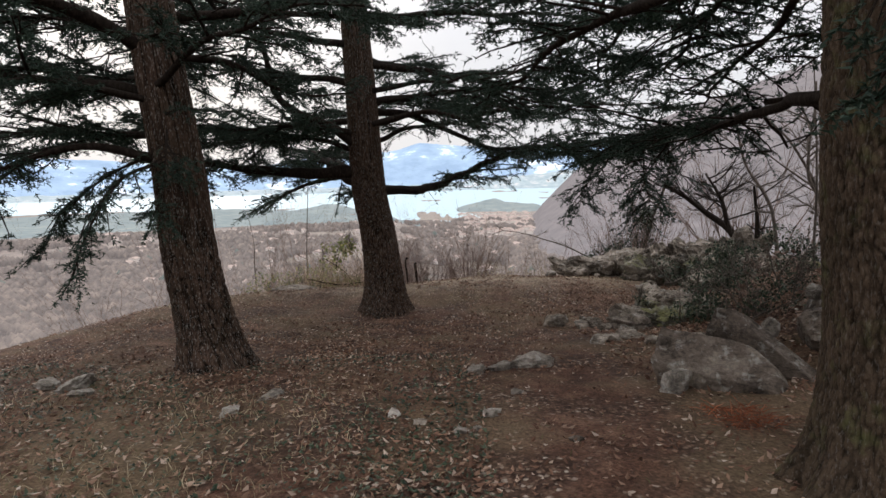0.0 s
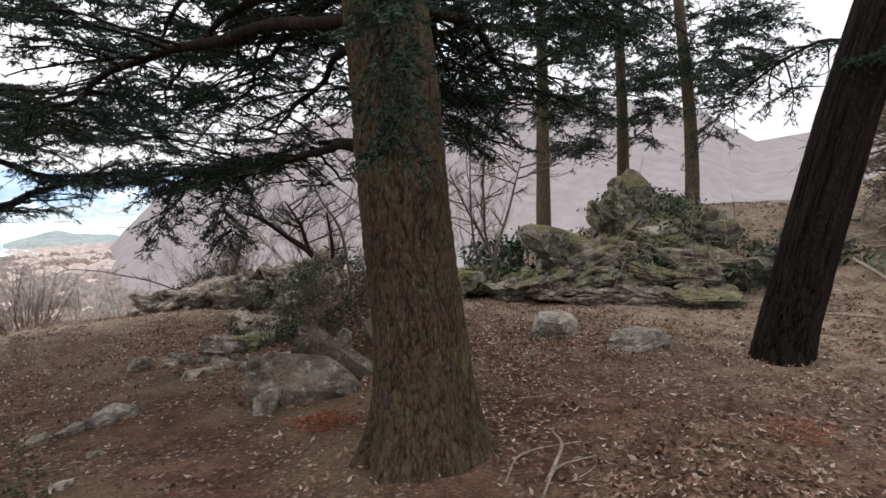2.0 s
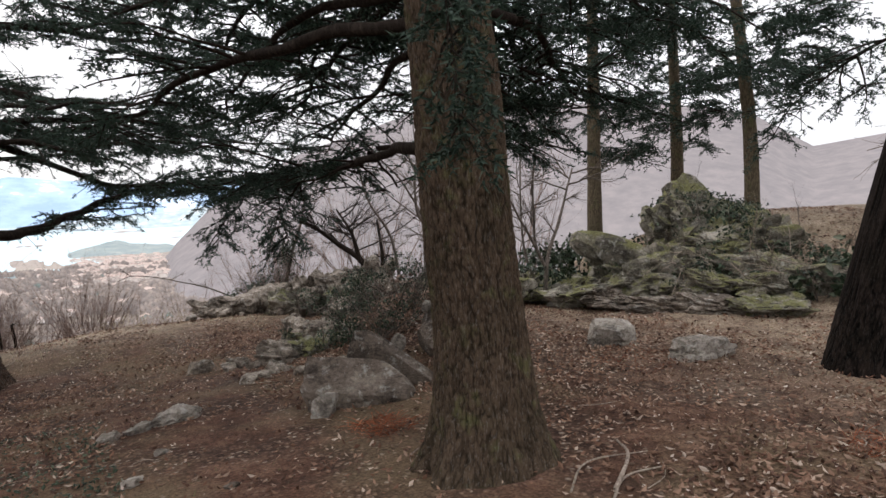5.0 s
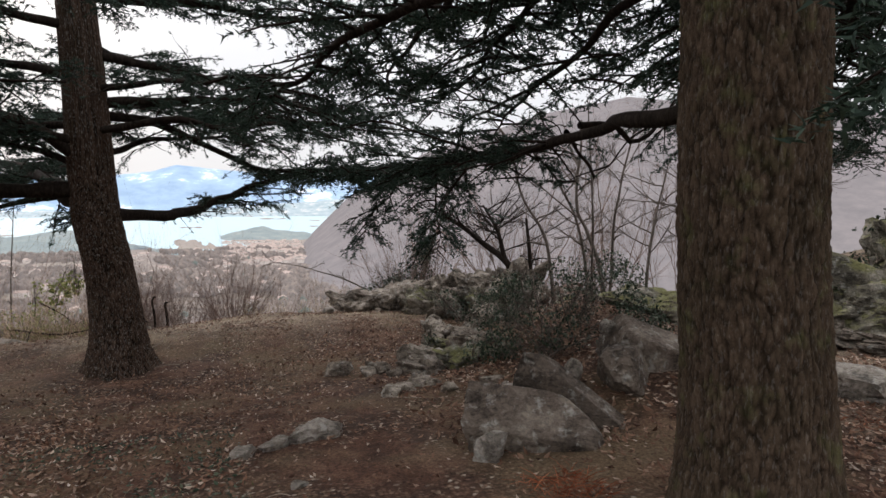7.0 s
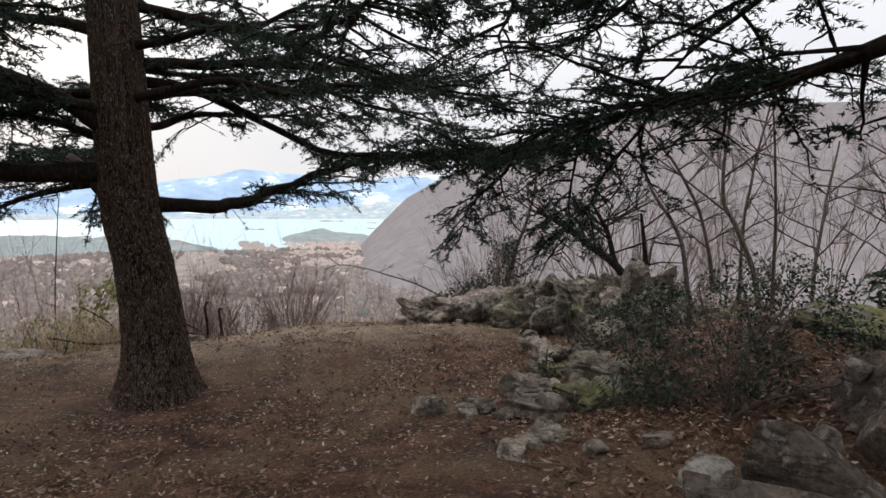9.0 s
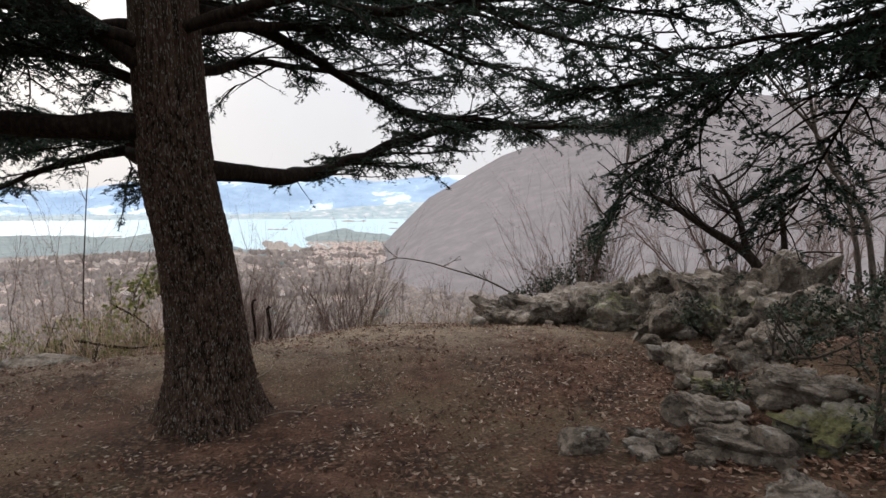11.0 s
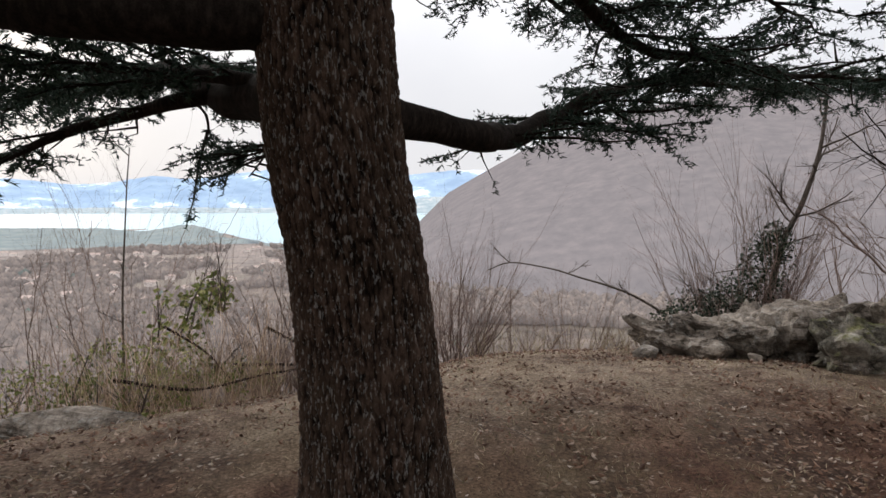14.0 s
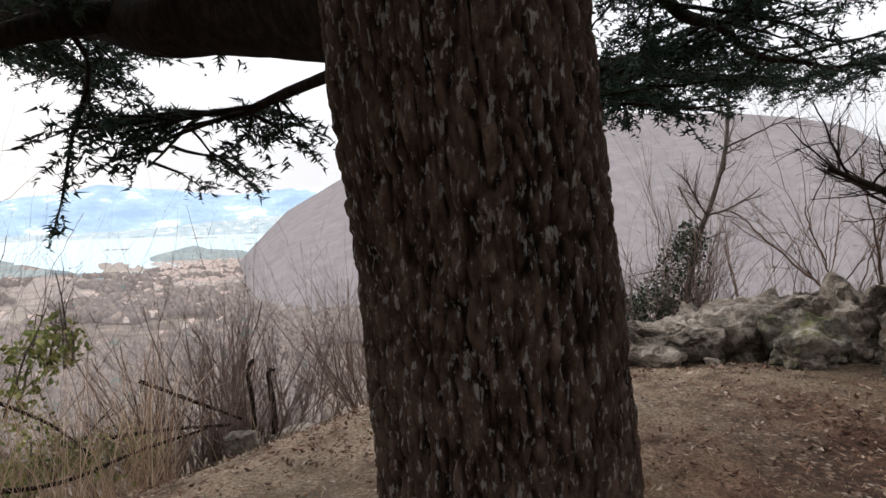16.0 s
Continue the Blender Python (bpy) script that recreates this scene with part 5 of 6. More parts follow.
for s, (x, y, h) in enumerate([(7.0, 15.0, 3.2), (7.9, 14.2, 3.4), (8.6, 13.4, 3.6), (6.5, 13.4, 2.6), (9.6, 12.0, 3.6)]):
    bare_shrub(x, y, h, 9, 0.6, 140 + s, r=0.018, depth=3, label="tall thicket of leafless branching stems")

# ---- rock bank and boulders ----
rock("boulder", 2.45, 5.95, (1.02, 0.56, 0.54), (16, 24, -36), 21, M_BOULDER, "large slanting brown-grey boulder beside the cedar", 0.34, 3, 6, 0.03, 0.0, cleave=0.0, sharp=60)
rock("boulder", 3.02, 6.08, (1.05, 0.34, 0.52), (18, 24, -40), 22, M_BOULDER, "long brown-grey slab leaning on a boulder", 0.34, 3, 6, 0.03, 0.0, cleave=0.0, sharp=60)
rock("rock", 2.1, 5.75, (0.26, 0.22, 0.30), (0, 20, 40), 23, M_STONE, "pale jagged stone at the foot of the boulder", 0.3)
rock("boulder", 4.2, 6.45, (1.1, 0.66, 0.56), (10, 12, -24), 25, M_BOULDER, "broad brown-grey boulder in the ivy bank", 0.42, 4, 5, 0.035, cleave=0.03, sharp=60)
rock("boulder", 3.75, 6.35, (0.7, 0.5, 0.42), (0, -12, 30), 26, M_BOULDER, "brown-grey boulder leaning in the leafy bank", 0.3, 9, 5, 0.045, cleave=0.06, sharp=75)
rock("boulder", 5.9, 8.3, (1.6, 1.1, 0.7), (0, 5, 20), 32, M_ROCK_MOSS, "moss-topped flat boulder on the rock bank", 0.25, 13, 5, 0.07)
rock("white_stone", 3.85, 6.75, (0.22, 0.16, 0.18), (10, 0, 30), 27, M_STONE, "small white stone on the rock bank", 0.0, z=0.78)
rock("white_stone", 3.25, 6.45, (0.18, 0.15, 0.24), (0, 15, 0), 28, M_STONE, "small white stone among leaves", 0.1, z=0.52)
rock("rock", 2.8, 6.85, (0.34, 0.28, 0.24), (0, 0, 20), 29, M_STONE, "pale stone beside the boulder", 0.2)
g0 = np.random.default_rng(90)
BANK = [(3.3, 14.5, 0.9, 0.48), (3.9, 14.2, 1.0, 0.6), (4.5, 13.9, 1.0, 0.65), (4.3, 13.2, 0.8, 0.5), (4.9, 13.0, 1.1, 0.75), (4.6, 12.3, 0.9, 0.6), (5.2, 12.3, 1.0, 0.8), (5.6, 11.6, 1.1, 0.85), (4.9, 11.6, 0.8, 0.5), (5.1, 10.9, 0.9, 0.6), (4.6, 11.0, 0.6, 0.35), (4.3, 10.4, 0.6, 0.4), (3.7, 10.7, 0.5, 0.25), (3.4, 10.0, 0.6, 0.3), (3.0, 9.5, 0.7, 0.32), (2.7, 8.9, 0.55, 0.28), (2.3, 9.2, 0.4, 0.22), (2.45, 8.2, 0.4, 0.2), (3.2, 8.7, 0.7, 0.4), (3.6, 9.3, 0.8, 0.5), (5.8, 12.6, 1.0, 0.9), (5.3, 14.0, 1.0, 0.7), (6.0, 10.6, 0.9, 0.5), (5.6, 9.6, 0.9, 0.4)]
for q, (x, y, w, h) in enumerate(BANK):
    rock("rock", x, y, ((w if y > 10.3 else 0.75 * w) * g0.uniform(0.95, 1.35), (w if y > 10.3 else 0.75 * w) * g0.uniform(0.7, 0.95), h * (1.4 if y > 10.3 else 0.8)), (g0.uniform(-14, 14), g0.uniform(-14, 14), g0.uniform(0, 180)), 400 + q, M_ROCK_MOSS if q % 5 == 3 else M_ROCK, "rough grey limestone block in the rock bank", 0.27, 10, 5, 0.08, 0.03, group="rock bank", cleave=0.12, karst=0.75, sharp=45)
for q in range(46):
    x, y, w, h = BANK[q % len(BANK)]
    x, y = x + g0.normal() * 0.45, y + g0.normal() * 0.45
    w = g0.uniform(0.18, 0.42)
    rock("rock", x, y, (w, w * 0.75, w * 0.6), (g0.uniform(-20, 20), g0.uniform(-20, 20), g0.uniform(0, 180)), 520 + q, M_ROCK if q % 9 else M_STONE, "small broken limestone block at the rock bank", 0.15, 9, 3, 0.14, 0.0, group="rock bank")
# mossy outcrop
for q, (x, y, dims, turn, z) in enumerate([
    (8.2, 6.7, (1.9, 1.2, 1.1), (0, -5, -58), 0.3), (9.1, 5.5, (1.8, 1.0, 0.9), (0, 0, -50), 0.35), (9.6, 7.1, (2.2, 1.6, 1.75), (0, 0, -40), 0.45),
    (7.7, 8.4, (1.7, 0.9, 0.6), (0, -6, 20), 0.2), (8.7, 7.9, (1.5, 1.0, 0.8), (0, 0, 10), 0.25), (10.2, 6.2, (1.2, 0.9, 0.8), (0, 0, 30), 0.8), (7.0, 8.6, (0.8, 0.6, 0.5), (0, 10, 60), 0.4), (6.7, 9.2, (0.9, 0.7, 0.5), (0, 0, 10), 0.3)]):
    rock("mossy_rock", x, y, dims, turn, 430 + q, M_ROCK_MOSS, "mossy limestone outcrop with dark hollows", 0.1, 8, 5, 0.1, 0.0, z=z, group="mossy outcrop", cleave=0.22, karst=0.62, sharp=50)
for q, (x, y, w, h, z) in enumerate([(7.6, 6.2, 0.9, 0.4, 0.3), (7.9, 5.6, 0.8, 0.42, 0.3), (8.3, 5.0, 0.8, 0.4, 0.35), (7.3, 7.0, 0.9, 0.4, 0.35), (7.0, 7.6, 0.9, 0.4, 0.35), (8.1, 5.9, 0.7, 0.5, 0.6), (7.8, 6.8, 0.8, 0.5, 0.6), (8.6, 5.3, 0.7, 0.4, 0.6), (9.0, 6.4, 0.9, 0.5, 1.15), (9.4, 6.9, 0.8, 0.5, 1.5)]):
    rock("mossy_rock", x, y, (w * 1.3, w * 0.8, h), (12 * (q % 3 - 1), 10 * (q % 2), -58 + 14 * (q % 4)), 930 + q, M_ROCK if q in (0, 1, 3) else M_ROCK_MOSS, "mossy limestone slab at the foot of the outcrop", 0.2, 7, 5, 0.1, 0.04, z=z, group="mossy outcrop", cleave=0.22, karst=0.6, sharp=50)
rock("rock", 5.5, 5.4, (0.75, 0.5, 0.42), (0, 0, 20), 451, M_STONE, "rounded pale grey rock on the leafy ground", 0.35, 12)
rock("rock", 5.65, 4.4, (0.75, 0.42, 0.36), (0, 8, -10), 452, M_STONE, "rounded pale grey rock on the leafy ground", 0.4, 12)
rock("rock", 10.8, 0.75, (1.5, 0.9, 0.5), (0, 8, 80), 453, M_STONE, "flat pale rock sunk in the slope", 0.3, 9, 5, 0.05, sharp=70)
for q, (x, y, w) in enumerate([(12.2, 1.0, 0.42), (12.25, 0.4, 0.5), (12.3, -0.15, 0.4), (12.0, -0.5, 0.34), (12.4, 0.75, 0.4), (12.2, -1.2, 0.45), (11.6, 1.5, 0.3), (12.4, 1.6, 0.4)]):
    rock("rock", x, y, (w, w * 0.8, w * 0.75), (6 * (q % 3), 8, 50 * q), 560 + q, M_ROCK if q % 2 else M_STONE, "grey rock in a row along the top of the bank", 0.15, 9, 4, 0.08, karst=0.4, group="rocks along the bank")
leaf_mass("low_evergreen", [(9.8, -0.6, 0.5, 0.35, 0.45, 0.16)], 500, 0.05, 312, M_IVY, "small grey-green clump on the bare slope", stems=4)
rock("rock", 10.9, -1.4, (0.6, 0.4, 0.35), (0, 0, 20), 454, M_ROCK, "", 0.3)
# flat ledges on the brink
rock("ledge_rock", -3.0, 13.5, (1.35, 0.5, 0.36), (0, 4, -12), 455, M_ROCK, "flat grey ledge rock at the brink", 0.45, 12, 4, 0.1, 0.05)
rock("ledge_rock", -0.35, 15.35, (0.9, 0.5, 0.32), (0, 0, 30), 456, M_ROCK, "flat grey ledge rock at the brink", 0.4, 12, 4, 0.1, 0.05)
rock("white_stone", -0.87, 14.75, (0.34, 0.22, 0.22), (0, 0, 20), 457, M_STONE, "white stone at the edge of the path", -0.05)
# stones near the path
for q, (x, y, w) in enumerate([(1.1, 6.95, 0.46), (0.75, 6.8, 0.3), (0.5, 6.7, 0.28), (0.54, 5.33, 0.2), (0.31, 4.96, 0.14), (0.42, 5.0, 0.1), (-1.3, 5.9, 0.2), (-3.3, 6.4, 0.42), (-3.6, 6.5, 0.3), (-3.1, 6.2, 0.24), (-1.5, 5.5, 0.2), (2.13, 9.15, 0.34), (4.0, 11.6, 0.28), (0.0, 5.2, 0.12), (1.05, 4.74, 0.12), (2.05, 7.95, 0.34), (2.25, 8.1, 0.26), (2.75, 9.0, 0.5), (3.05, 7.55, 0.3), (0.8, 5.9, 0.12), (-0.2, 5.35, 0.14)]):
    rock("stone", x, y, (w, w * 0.7, w * 0.42), (0, 0, 40 * q), 470 + q, M_STONE if q < 11 or q > 18 else M_ROCK, "small stone lying in the dirt", 0.35, 8, 4, 0.13, group="stones by the path")


# ---- trees of the right-hand slope ----
def slope_tree(nodes, r, seed, label):
    root = tagged(new("slope_tree"), label, "tree")
    part("trunk", trunk_mesh("trunk", nodes, r, r * 0.5, 16, 0.2, seed, -9, 0.006), M_TRUNK_E, root)
    g = np.random.default_rng(seed)
    tw, sh = Tubes(), []
    for q in range(30):
        z = g.uniform(0.28, 1.0)
        n = np.array(nodes, float)
        c = n[0] + (n[-1] - n[0]) * z
        a = g.uniform(0, 6.28)
        d = np.array([math.cos(a), math.sin(a), 0.15])
        grow_limb([c, c + d * 0.9, c + d * 2.0 - [0, 0, 0.3]], 0.03, g, sh, tw, reach=0.8, droop=0.5)
    tagged(part("twig_spray", tw.mesh("twig_spray"), M_LIMB, root), kind="stuff")
    part("crown", needles_mesh("crown", np.array([s[0] for s in sh]), np.array([s[1] for s in sh]), np.array([s[2] for s in sh]), 12, 0.055, 0.018, seed), M_NEEDLE, root)
    return root


slope_tree([(11.07, 6.83, 1.1), (11.04, 6.87, 3.25), (10.91, 7.1, 6.1), (10.8, 7.2, 8.5)], 0.14, 81, "slim straight tree with yellowish bark on the slope")
slope_tree([(9.72, 9.45, 0.2), (9.75, 9.43, 3.0), (9.8, 9.4, 8)], 0.17, 82, "ivy-clad trunk behind the mossy outcrop")
slope_tree([(12.2, 9.2, 0.5), (12.2, 9.2, 4), (12.0, 9.3, 9)], 0.16, 83, "grey trunk on the far side of the outcrop")


# ---- brush heap and felled conifer ----
def brush(name, cx, cy, cz, sx, sy, sz, n, seed, mat, label, L=1.2, r=0.012, depth=2):
    g = np.random.default_rng(seed)
    root = tagged(new(name), label, "brushwood")
    rest = Tubes()
    for q in range(n):
        tb = Tubes() if q < 110 else rest
        o = np.array([cx + g.normal() * sx, cy + g.normal() * sy, cz + abs(g.normal()) * sz])
        d = unit(g.normal(size=3) * [1, 1, 0.45] + [0, 0, 0.1])
        twiggy(tb, o, d, L * g.uniform(0.5, 1.4), r * g.uniform(0.5, 1.6), g, depth, 4, 0.6, -0.15)
        if q < 110:
            part("branch", tb.mesh("branch"), mat, root)
    if rest.n:
        tagged(part("brushwood", rest.mesh("brushwood"), mat, root), kind="stuff")
    return root


brush("brush_heap", 11.3, 2.9, 0.85, 0.6, 0.65, 0.25, 130, 501, M_TWIG, "heap of dead grey branches on the slope", 0.8, 0.02, 1)
leaf_mass("withered_bough_heap", [(10.9, 2.7, 0.95, 0.7, 0.8, 0.3), (11.6, 2.2, 1.25, 0.7, 0.8, 0.4), (10.6, 3.3, 0.9, 0.5, 0.5, 0.25), (11.8, 3.2, 1.3, 0.6, 0.6, 0.4)], 2600, 0.045, 514, M_NEEDLE_PALE, "grey-green withered boughs in the branch heap", "brushwood")
brush("brush_heap", 13.0, 2.9, 1.2, 0.6, 0.75, 1.7, 800, 502, M_TWIG, "tall heap of dry brown twigs and branches", 0.9, 0.018, 1)
leaf_mass("brown_leaf_heap", [(13.3, 3.0, 1.8, 0.7, 0.8, 0.9), (13.3, 2.9, 3.0, 0.6, 0.7, 1.0), (13.2, 2.0, 2.2, 0.7, 0.9, 0.8), (13.3, 3.0, 3.9, 0.4, 0.5, 0.6)], 5200, 0.05, 511, M_BROWN, "dry brown leaves and twigs in the tall heap", "brushwood")
leaf_mass("brown_leaf_bush", [(12.8, -0.6, 1.45, 0.5, 0.8, 0.5), (12.7, -1.9, 1.3, 0.5, 0.9, 0.5), (12.6, -3.2, 1.3, 0.5, 0.9, 0.5)], 3200, 0.055, 512, M_BROWN, "low bush of withered brown leaves on the bank", stems=10)
leaf_mass("dark_conifer_undergrowth", [(13.9, 0.6, 2.3, 0.6, 1.2, 1.4), (13.9, -1.4, 2.4, 0.6, 1.4, 1.5), (13.9, -3.6, 2.4, 0.6, 1.4, 1.5), (14.0, 2.0, 2.2, 0.5, 0.9, 1.2), (13.9, -5.6, 2.4, 0.6, 1.4, 1.5)], 14000, 0.05, 513, M_NEEDLE, "dark evergreen tangle under the felled conifer", stems=16)
brush("brush_heap", 13.2, -2.5, 0.9, 0.5, 2.0, 0.35, 90, 504, M_TWIG, "dead brown branches below the felled conifer", 0.8)
brush("brush_heap", 8.8, 6.3, 1.0, 0.6, 0.8, 0.15, 60, 505, M_TWIG, "dry twigs and bramble canes over the mossy outcrop", 0.6, 0.006)
brush("brush_heap", 9.2, 1.4, 0.55, 0.8, 0.6, 0.08, 46, 503, M_TWIG, "scattered dead branches on the leafy ground")
for q, (a, b2, r) in enumerate([((10.4, 3.0, 0.8), (11.7, 2.5, 1.5), 0.032), ((10.6, 2.2, 0.8), (12.0, 1.7, 1.4), 0.026), ((12.4, 2.6, 3.0), (13.2, 1.6, 2.4), 0.06), ((7.2, 2.5, 0.72), (7.5, 1.3, 0.66), 0.025)]):
    tb = Tubes()
    ln = smooth_line([a, tuple((u + v) / 2 + 0.04 for u, v in zip(a, b2)), b2], 0.15)
    tb.add(ln, np.linspace(r, r * 0.6, len(ln)), 8, 0.1)
    tagged(part("log", tb.mesh("log"), M_LOG), "bare grey-brown branch lying on the brush heap", "log")


def felled_conifer(nodes_list, seed, mat, label, per=9, size=0.09):
    g = np.random.default_rng(seed)
    root = tagged(new("felled_conifer"), label, "felled tree")
    tw, sh = Tubes(), []
    for nodes in nodes_list:
        line, rad = grow_limb(nodes, 0.05, g, sh, tw, bare=0.05, reach=1.1, gap=0.13, droop=0.5)
        tb = Tubes()
        tb.add(line, rad, 7, 0.1)
        part("limb", tb.mesh("limb"), M_TWIG, root)
    crown = part("crown", needles_mesh("crown", np.array([s[0] for s in sh]), np.array([s[1] for s in sh]), np.array([s[2] for s in sh]), per, size, 0.028, seed), mat, root)
    tagged(part("twig_spray", tw.mesh("twig_spray"), M_TWIG, crown), kind="stuff")
    return root


g1 = np.random.default_rng(55)
pale, dark = [], []
for q in range(46):
    y0 = g1.uniform(-6.5, 2.6)
    z0 = g1.uniform(3.7, 5.0) - 0.12 * max(0, y0)
    x0 = g1.uniform(13.2, 15.0)
    pale.append([(x0 + 0.6, y0, z0), (x0 - 0.2, y0 + g1.uniform(-0.6, 0.6), z0 + 0.15), (x0 - 1.2, y0 + g1.uniform(-1, 1), z0 - 0.5), (x0 - 1.9, y0 + g1.uniform(-1.3, 1.3), z0 - 1.2)])
for q in range(66):
    y0 = g1.uniform(-6.5, 1.6)
    z0 = g1.uniform(1.3, 4.0)
    x0 = g1.uniform(12.9, 14.4)
    dark.append([(x0 + 0.8, y0, z0 + 0.3), (x0, y0 + g1.uniform(-0.5, 0.5), z0 + 0.1), (x0 - 1.0, y0 + g1.uniform(-0.9, 0.9), z0 - 0.6)])
# added boughs for an overhead tree with no trunk here, kept in the pale crown
for q in range(12):
    y0, x0, z0 = g1.uniform(-6.5, 1.0), g1.uniform(12.5, 14.5), g1.uniform(5.2, 6.6)
    pale.append([(x0 + 1.5, y0, z0 + 0.4), (x0, y0 + g1.uniform(-0.8, 0.8), z0 + 0.1), (x0 - 1.6, y0 + g1.uniform(-1.2, 1.2), z0 - 0.5)])
felled_conifer(pale, 601, M_NEEDLE_PALE, "felled conifer with fading grey-green boughs on the bank, overhead tree boughs above it")
dead = []
for q in range(30):
    y0, x0, z0 = g1.uniform(1.5, 4.3), g1.uniform(12.9, 14.0), g1.uniform(2.2, 4.9)
    dead.append([(x0 + 0.7, y0, z0), (x0, y0 + g1.uniform(-0.5, 0.5), z0 + 0.1), (x0 - 0.6, y0 + g1.uniform(-0.8, 0.8), z0 - 0.5), (x0 - 0.9, y0 + g1.uniform(-0.9, 0.9), z0 - 1.1)])
felled_conifer(dead, 604, M_DEAD, "withered conifer boughs gone brown in the tall heap", 5, 0.06)
felled_conifer(dark, 602, M_NEEDLE, "dark hanging conifer boughs under the felled tree")
felled_conifer([[(14.8, -1.2, 3.4), (14.2, -1.3, 3.7), (13.4, -1.4, 3.5)], [(14.9, 1.4, 4.7), (14.2, 1.6, 4.9), (13.5, 1.8, 4.7)]], 603, M_RUST, "bough of rust-brown dead needles in the felled tree")
tb = Tubes()
ln = smooth_line([(14.8, 4.5, 2.8), (14.6, 0, 3.1), (14.4, -6, 3.3)], 0.2)
tb.add(ln, 0.16, 10, 0.1)
tagged(part("fallen_log", tb.mesh("fallen_log"), M_LIMB), "dark fallen trunk lying across the bank", "log")


# ---- litter, grass, twigs ----
def scatter_leaves(name, n, seed, xr, yr, size, mat, label, density=None, lift=0.012):
    g = np.random.default_rng(seed)
    x, y = g.uniform(*xr, n), g.uniform(*yr, n)
    if density is not None:
        keep = g.uniform(0, 1, n) < density(x, y)
        x, y = x[keep], y[keep]
    m = len(x)
    c = np.stack([x, y, ground_full(x, y) + lift + g.uniform(0, 0.012, m)], -1)
    nrm = unit(g.normal(size=(m, 3)) * 0.38 + [0, 0, 1])
    u = unit(np.cross(nrm, g.normal(size=(m, 3))))
    v = np.cross(nrm, u)
    s = size * g.uniform(0.45, 1.35, (m, 1))
    up = nrm * s * 0.25
    vv = np.stack([c - u * s + up, c + v * s * 0.5 - up * 0.3, c + u * s + up * g.uniform(0, 1.5, (m, 1)), c - v * s * 0.5 - up * 0.3], 1).reshape(-1, 3)
    return tagged(part(name, fast_mesh(name, vv, np.arange(4 * m).reshape(-1, 4), False), mat), label, "leaves", kind="stuff")


def clumpy(a, b2, f=0.9, seed=71):
    def d(x, y):
        n = fbm(np.stack([x * f, y * f, 0 * x], -1), 4, seed)
        return np.clip(0.35 + 1.3 * n, a, b2)
    return d


scatter_leaves("leaf_litter", 90000, 701, (-6, 9), (1.5, 16), 0.023, M_LITTER, "small brown leaves strewn over the forest floor", clumpy(0.12, 0.9))
scatter_leaves("leaf_litter", 60000, 702, (2.8, 13), (-2.5, 9), 0.028, M_LITTER, "thick brown leaf litter on the slope", clumpy(0.02, 1.0, 1.1, 73))
scatter_leaves("leaf_litter", 9000, 703, (2.0, 5.5), (5.5, 11), 0.035, M_LITTER, "brown leaves lodged between the rocks", clumpy(0.3, 1.0, 0.7, 74))
leaf_mass("leaf_pile", [(9.0, 2.05, 0.55, 0.3, 0.4, 0.22), (9.1, 2.15, 0.75, 0.2, 0.2, 0.2), (8.8, 1.6, 0.5, 0.3, 0.4, 0.12)], 420, 0.075, 704, M_RED, "pile of large reddish dead leaves by the branches", "leaves")
scatter_leaves("leaf_litter", 700, 708, (7.6, 10), (0.4, 3), 0.06, M_RED, "large reddish dead leaves round the pile", clumpy(0.2, 1.0, 0.9, 91), 0.03)


scatter_leaves("pale_leaf_litter", 8000, 709, (2.8, 13), (-3, 9), 0.018, M_PALE_LEAF, "bleached tan leaves strewn over the slope", clumpy(0.0, 1.0, 1.3, 92), 0.02)
scatter_leaves("pale_leaf_litter", 6500, 710, (-6, 6), (2.0, 16), 0.016, M_PALE_LEAF, "bleached tan leaf scraps on the dirt", clumpy(-0.2, 1.0, 1.4, 93), 0.016)
scatter_leaves("leaf_litter", 20000, 720, (0.5, 6), (10, 16), 0.026, M_LITTER, "dark brown leaves on the plateau's dirt", clumpy(0.0, 1.0, 0.7, 94))
scatter_leaves("leaf_litter", 16000, 705, (-6, 0.5), (2.2, 8.5), 0.028, M_LITTER, "olive-brown leaves heaped among grass tufts", clumpy(0.15, 1.0, 0.9, 81))
scatter_leaves("ground_ivy", 22000, 706, (-5, 0.5), (2.2, 7.5), 0.02, M_IVY, "low dark ground ivy among fallen leaves", clumpy(-0.25, 0.9, 1.1, 82))
scatter_leaves("leaf_litter", 9000, 707, (2.5, 7), (2.0, 12.5), 0.03, M_LITTER, "reddish leaves caught along the rock bank", clumpy(0.0, 0.9, 0.8, 83))


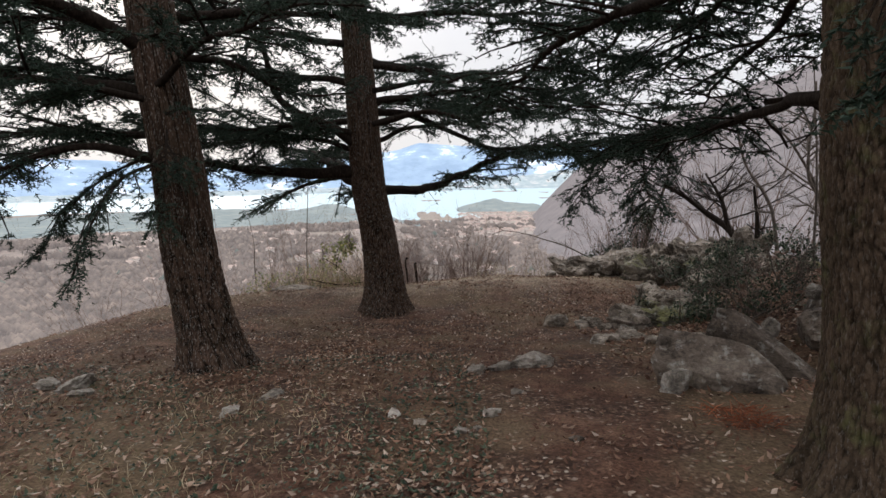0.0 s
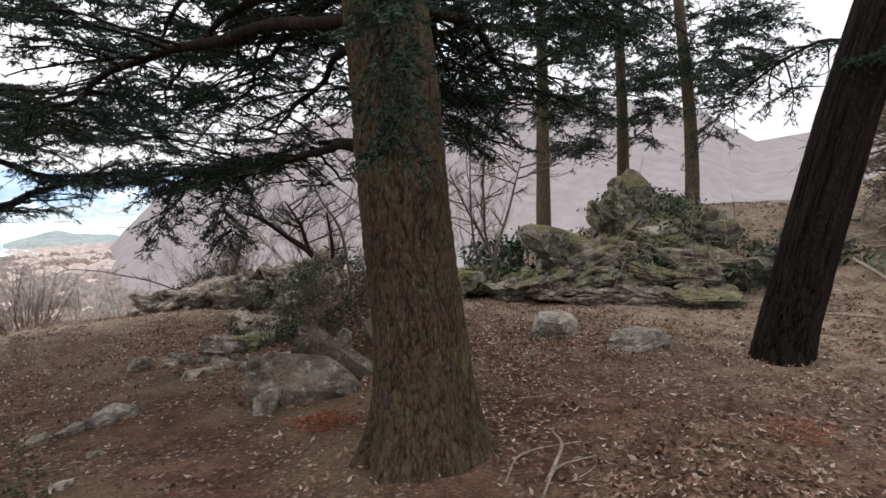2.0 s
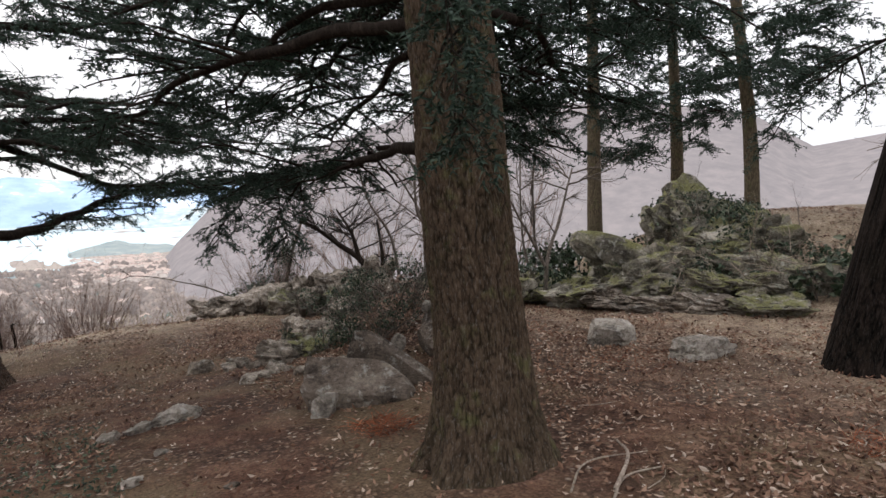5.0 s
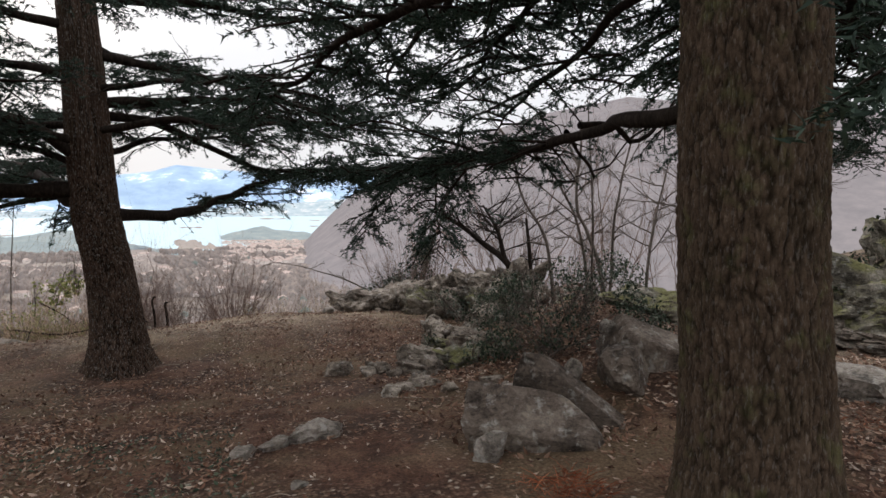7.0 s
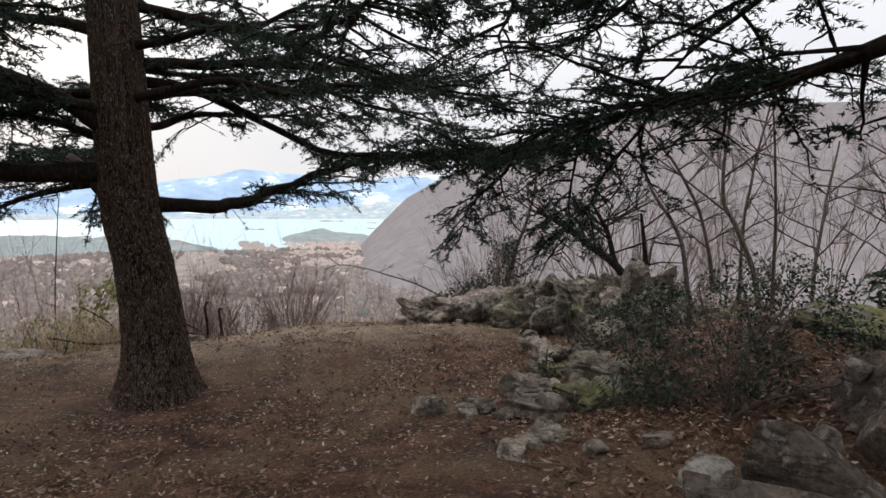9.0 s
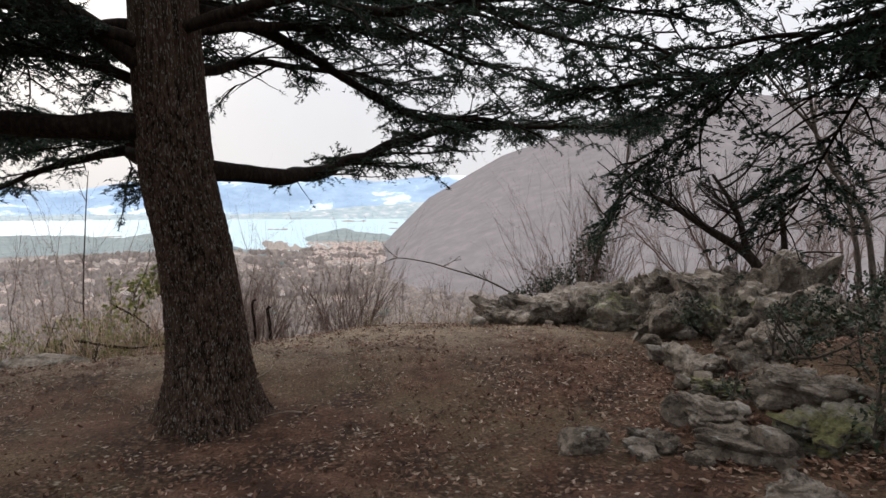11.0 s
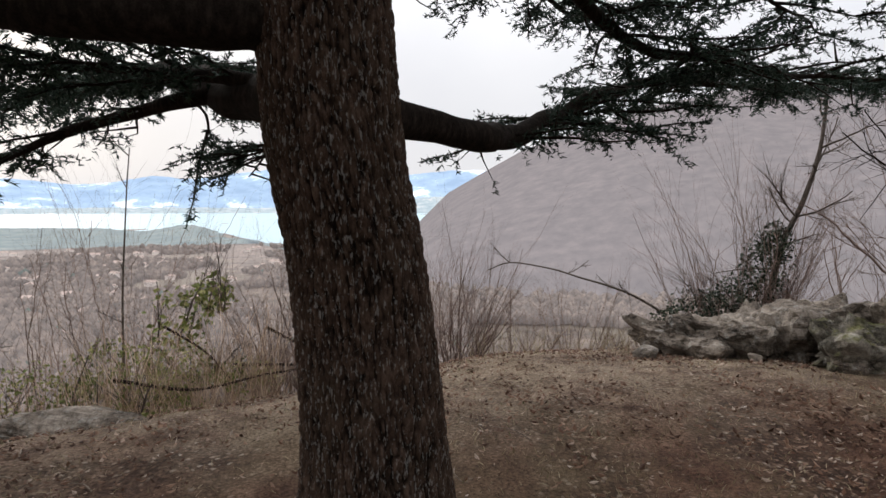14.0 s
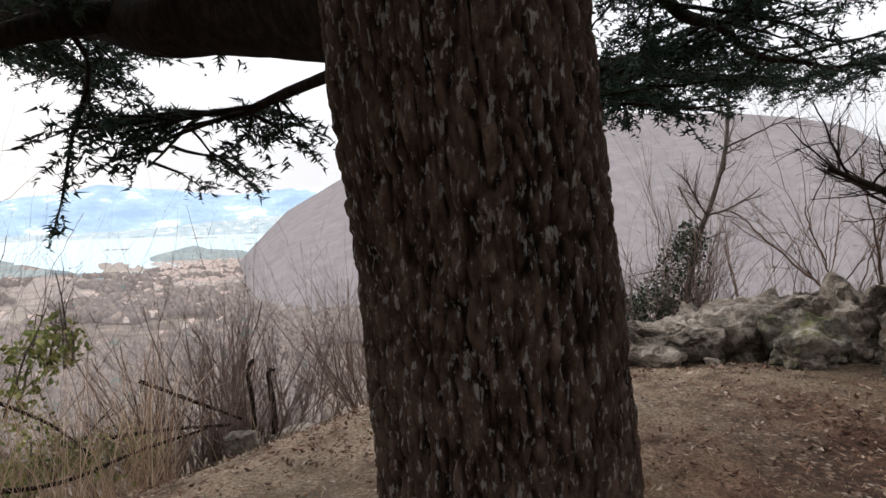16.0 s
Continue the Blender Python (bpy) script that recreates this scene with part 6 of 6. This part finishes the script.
def blades(name, n, seed, xr, yr, h, mat, label, density=None, lean=0.6):
    g = np.random.default_rng(seed)
    x, y = g.uniform(*xr, n), g.uniform(*yr, n)
    if density is not None:
        keep = g.uniform(0, 1, n) < density(x, y)
        x, y = x[keep], y[keep]
    m = len(x)
    b = np.stack([x, y, ground_full(x, y) - 0.01], -1)
    d = unit(g.normal(size=(m, 3)) * [lean, lean, 0.2] + [0, 0, 0.8])
    L = h * g.uniform(0.4, 1.3, (m, 1))
    sd = unit(np.cross(d, g.normal(size=(m, 3)))) * 0.0028
    mid = b + d * L * 0.6
    tip = b + d * L + np.stack([d[:, 0], d[:, 1], -0.4 + 0 * x], -1) * L * 0.25
    v = np.stack([b - sd, b + sd, mid + sd * 0.7, mid - sd * 0.7, tip], 1).reshape(-1, 3)
    k = np.arange(m)[:, None] * 5
    f = np.vstack([k + [0, 1, 2], k + [0, 2, 3], k + [3, 2, 4]])
    return tagged(part(name, fast_mesh(name, v, f, False), mat), label, "grass", kind="stuff")


blades("dry_grass", 26000, 711, (-6, 4), (11, 16.4), 0.06, M_STRAW, "short dry straw-coloured grass on the plateau", clumpy(0.05, 0.9, 0.8, 75))
blades("dry_grass", 8000, 712, (-5, 0.2), (1.6, 6.2), 0.10, M_STRAW, "tufts of dry grass among leaves", clumpy(0.0, 0.8, 1.2, 76))
blades("green_grass", 3500, 713, (-4, 1.5), (1.6, 15), 0.05, M_GRASS, "thin green grass tufts in the dirt", clumpy(-0.5, 0.4, 1.0, 77))
blades("dry_grass", 14000, 714, (4, 13), (-2, 5), 0.05, M_STRAW, "flattened pale grass on the slope", clumpy(0.0, 0.9, 0.7, 78))
blades("reed", 16000, 721, (-7.0, -1.4), (14.0, 16.4), 1.3, M_REED, "dense tan reeds and dead stalks along the brink", clumpy(0.05, 0.9, 0.9, 95), 0.22)
blades("tall_straw", 5200, 715, (-9, 4), (14.6, 18), 0.5, M_STRAW, "tall dry straw along the brink", clumpy(0.0, 0.9, 0.7, 79), 0.3)
blades("rust_sprig", 330, 716, (2.1, 2.5), (4.85, 5.3), 0.16, M_RUST, "dead rust-red conifer sprig on the dirt", None, 2.0)
blades("rust_sprig", 350, 717, (4.3, 4.8), (2.3, 2.65), 0.10, M_RUST, "dead rust-red conifer sprig on the dirt", None, 2.0)
blades("rust_sprig", 350, 718, (4.7, 5.5), (4.4, 5.1), 0.10, M_RUST, "dead rust-red conifer sprig on the dirt", None, 2.0)


def stick(nodes, r, label="dead stick lying on the ground"):
    tb = Tubes()
    ln = smooth_line([(x, y, gz(x, y) + h) for x, y, h in nodes], 0.06)
    tb.add(ln, np.linspace(r, r * 0.5, len(ln)), 6, 0.12)
    tagged(part("stick", tb.mesh("stick"), M_TWIG), label, "stick")


stick([(2.75, 3.1, 0.02), (3.05, 3.25, 0.09), (3.25, 3.5, 0.05)], 0.015, "pale crooked stick at the cedar's foot")
stick([(2.6, 3.0, 0.02), (2.9, 3.15, 0.03), (3.2, 3.1, 0.02)], 0.01)
stick([(2.55, 3.25, 0.02), (2.85, 3.4, 0.05), (3.3, 3.3, 0.02)], 0.008)
stick([(10.2, 3.9, 0.3), (9.3, 3.0, 0.22), (8.36, 2.18, 0.03)], 0.024, "long dead branch lying by the leaning trunk")
stick([(8.37, 3.71, 0.05), (8.3, 2.9, 0.1), (8.2, 2.0, 0.09), (8.0, 1.3, 0.02)], 0.02, "long dead branch lying by the leaning trunk")
stick([(8.19, 0.56, 0.03), (8.8, 0.1, 0.08), (9.42, -0.27, 0.04)], 0.035, "short thick stick on the bare dirt")
g2 = np.random.default_rng(77)
for q in range(60):
    x, y = g2.uniform(-3, 8), g2.uniform(1.8, 13)
    a, L = g2.uniform(0, 6.28), g2.uniform(0.12, 0.4)
    stick([(x, y, 0.01), (x + math.cos(a) * L * 0.5, y + math.sin(a) * L * 0.5, 0.02), (x + math.cos(a + 0.3) * L, y + math.sin(a + 0.3) * L, 0.01)], g2.uniform(0.003, 0.007), "thin dead twig lying on the forest floor")
# dark stump on the brink, and the branches lying by it
for x, y, top, r in ((-0.72, 15.2, 0.22, 0.024), (-0.5, 15.4, 0.05, 0.035)):
    tb = Tubes()
    ln = smooth_line([(x, y, gz(x, y) - 0.15), (x + 0.03, y, gz(x, y) * 0.5 + top * 0.3), (x - 0.01, y, top * 0.6), (x + 0.05, y, top)], 0.05)
    tb.add(ln, np.linspace(r, r * 0.7, len(ln)), 12, 0.3)
    tagged(part("stump", tb.mesh("stump"), M_LIMB), "thin dark dead stump standing at the brink", "stump")
for nodes, r in (([(-2.9, 14.3, -0.1), (-2.2, 14.35, -0.25), (-1.6, 14.75, -0.26), (-1.1, 15.1, -0.3)], 0.018), ([(-1.9, 15.0, -0.2), (-1.4, 15.1, -0.25), (-0.9, 15.15, -0.32)], 0.02), ([(-2.6, 15.0, 0.25), (-2.2, 14.9, 0.0), (-1.9, 14.75, -0.3)], 0.015), ([(-1.6, 15.5, 0.1), (-1.2, 15.35, -0.1), (-0.8, 15.2, -0.3)], 0.022)):
    tb = Tubes()
    ln = smooth_line(nodes, 0.06)
    tb.add(ln, np.linspace(r, r * 0.6, len(ln)), 8, 0.2)
    tagged(part("fallen_branch", tb.mesh("fallen_branch"), M_LIMB), "dark fallen branch lying along the brink", "branch")
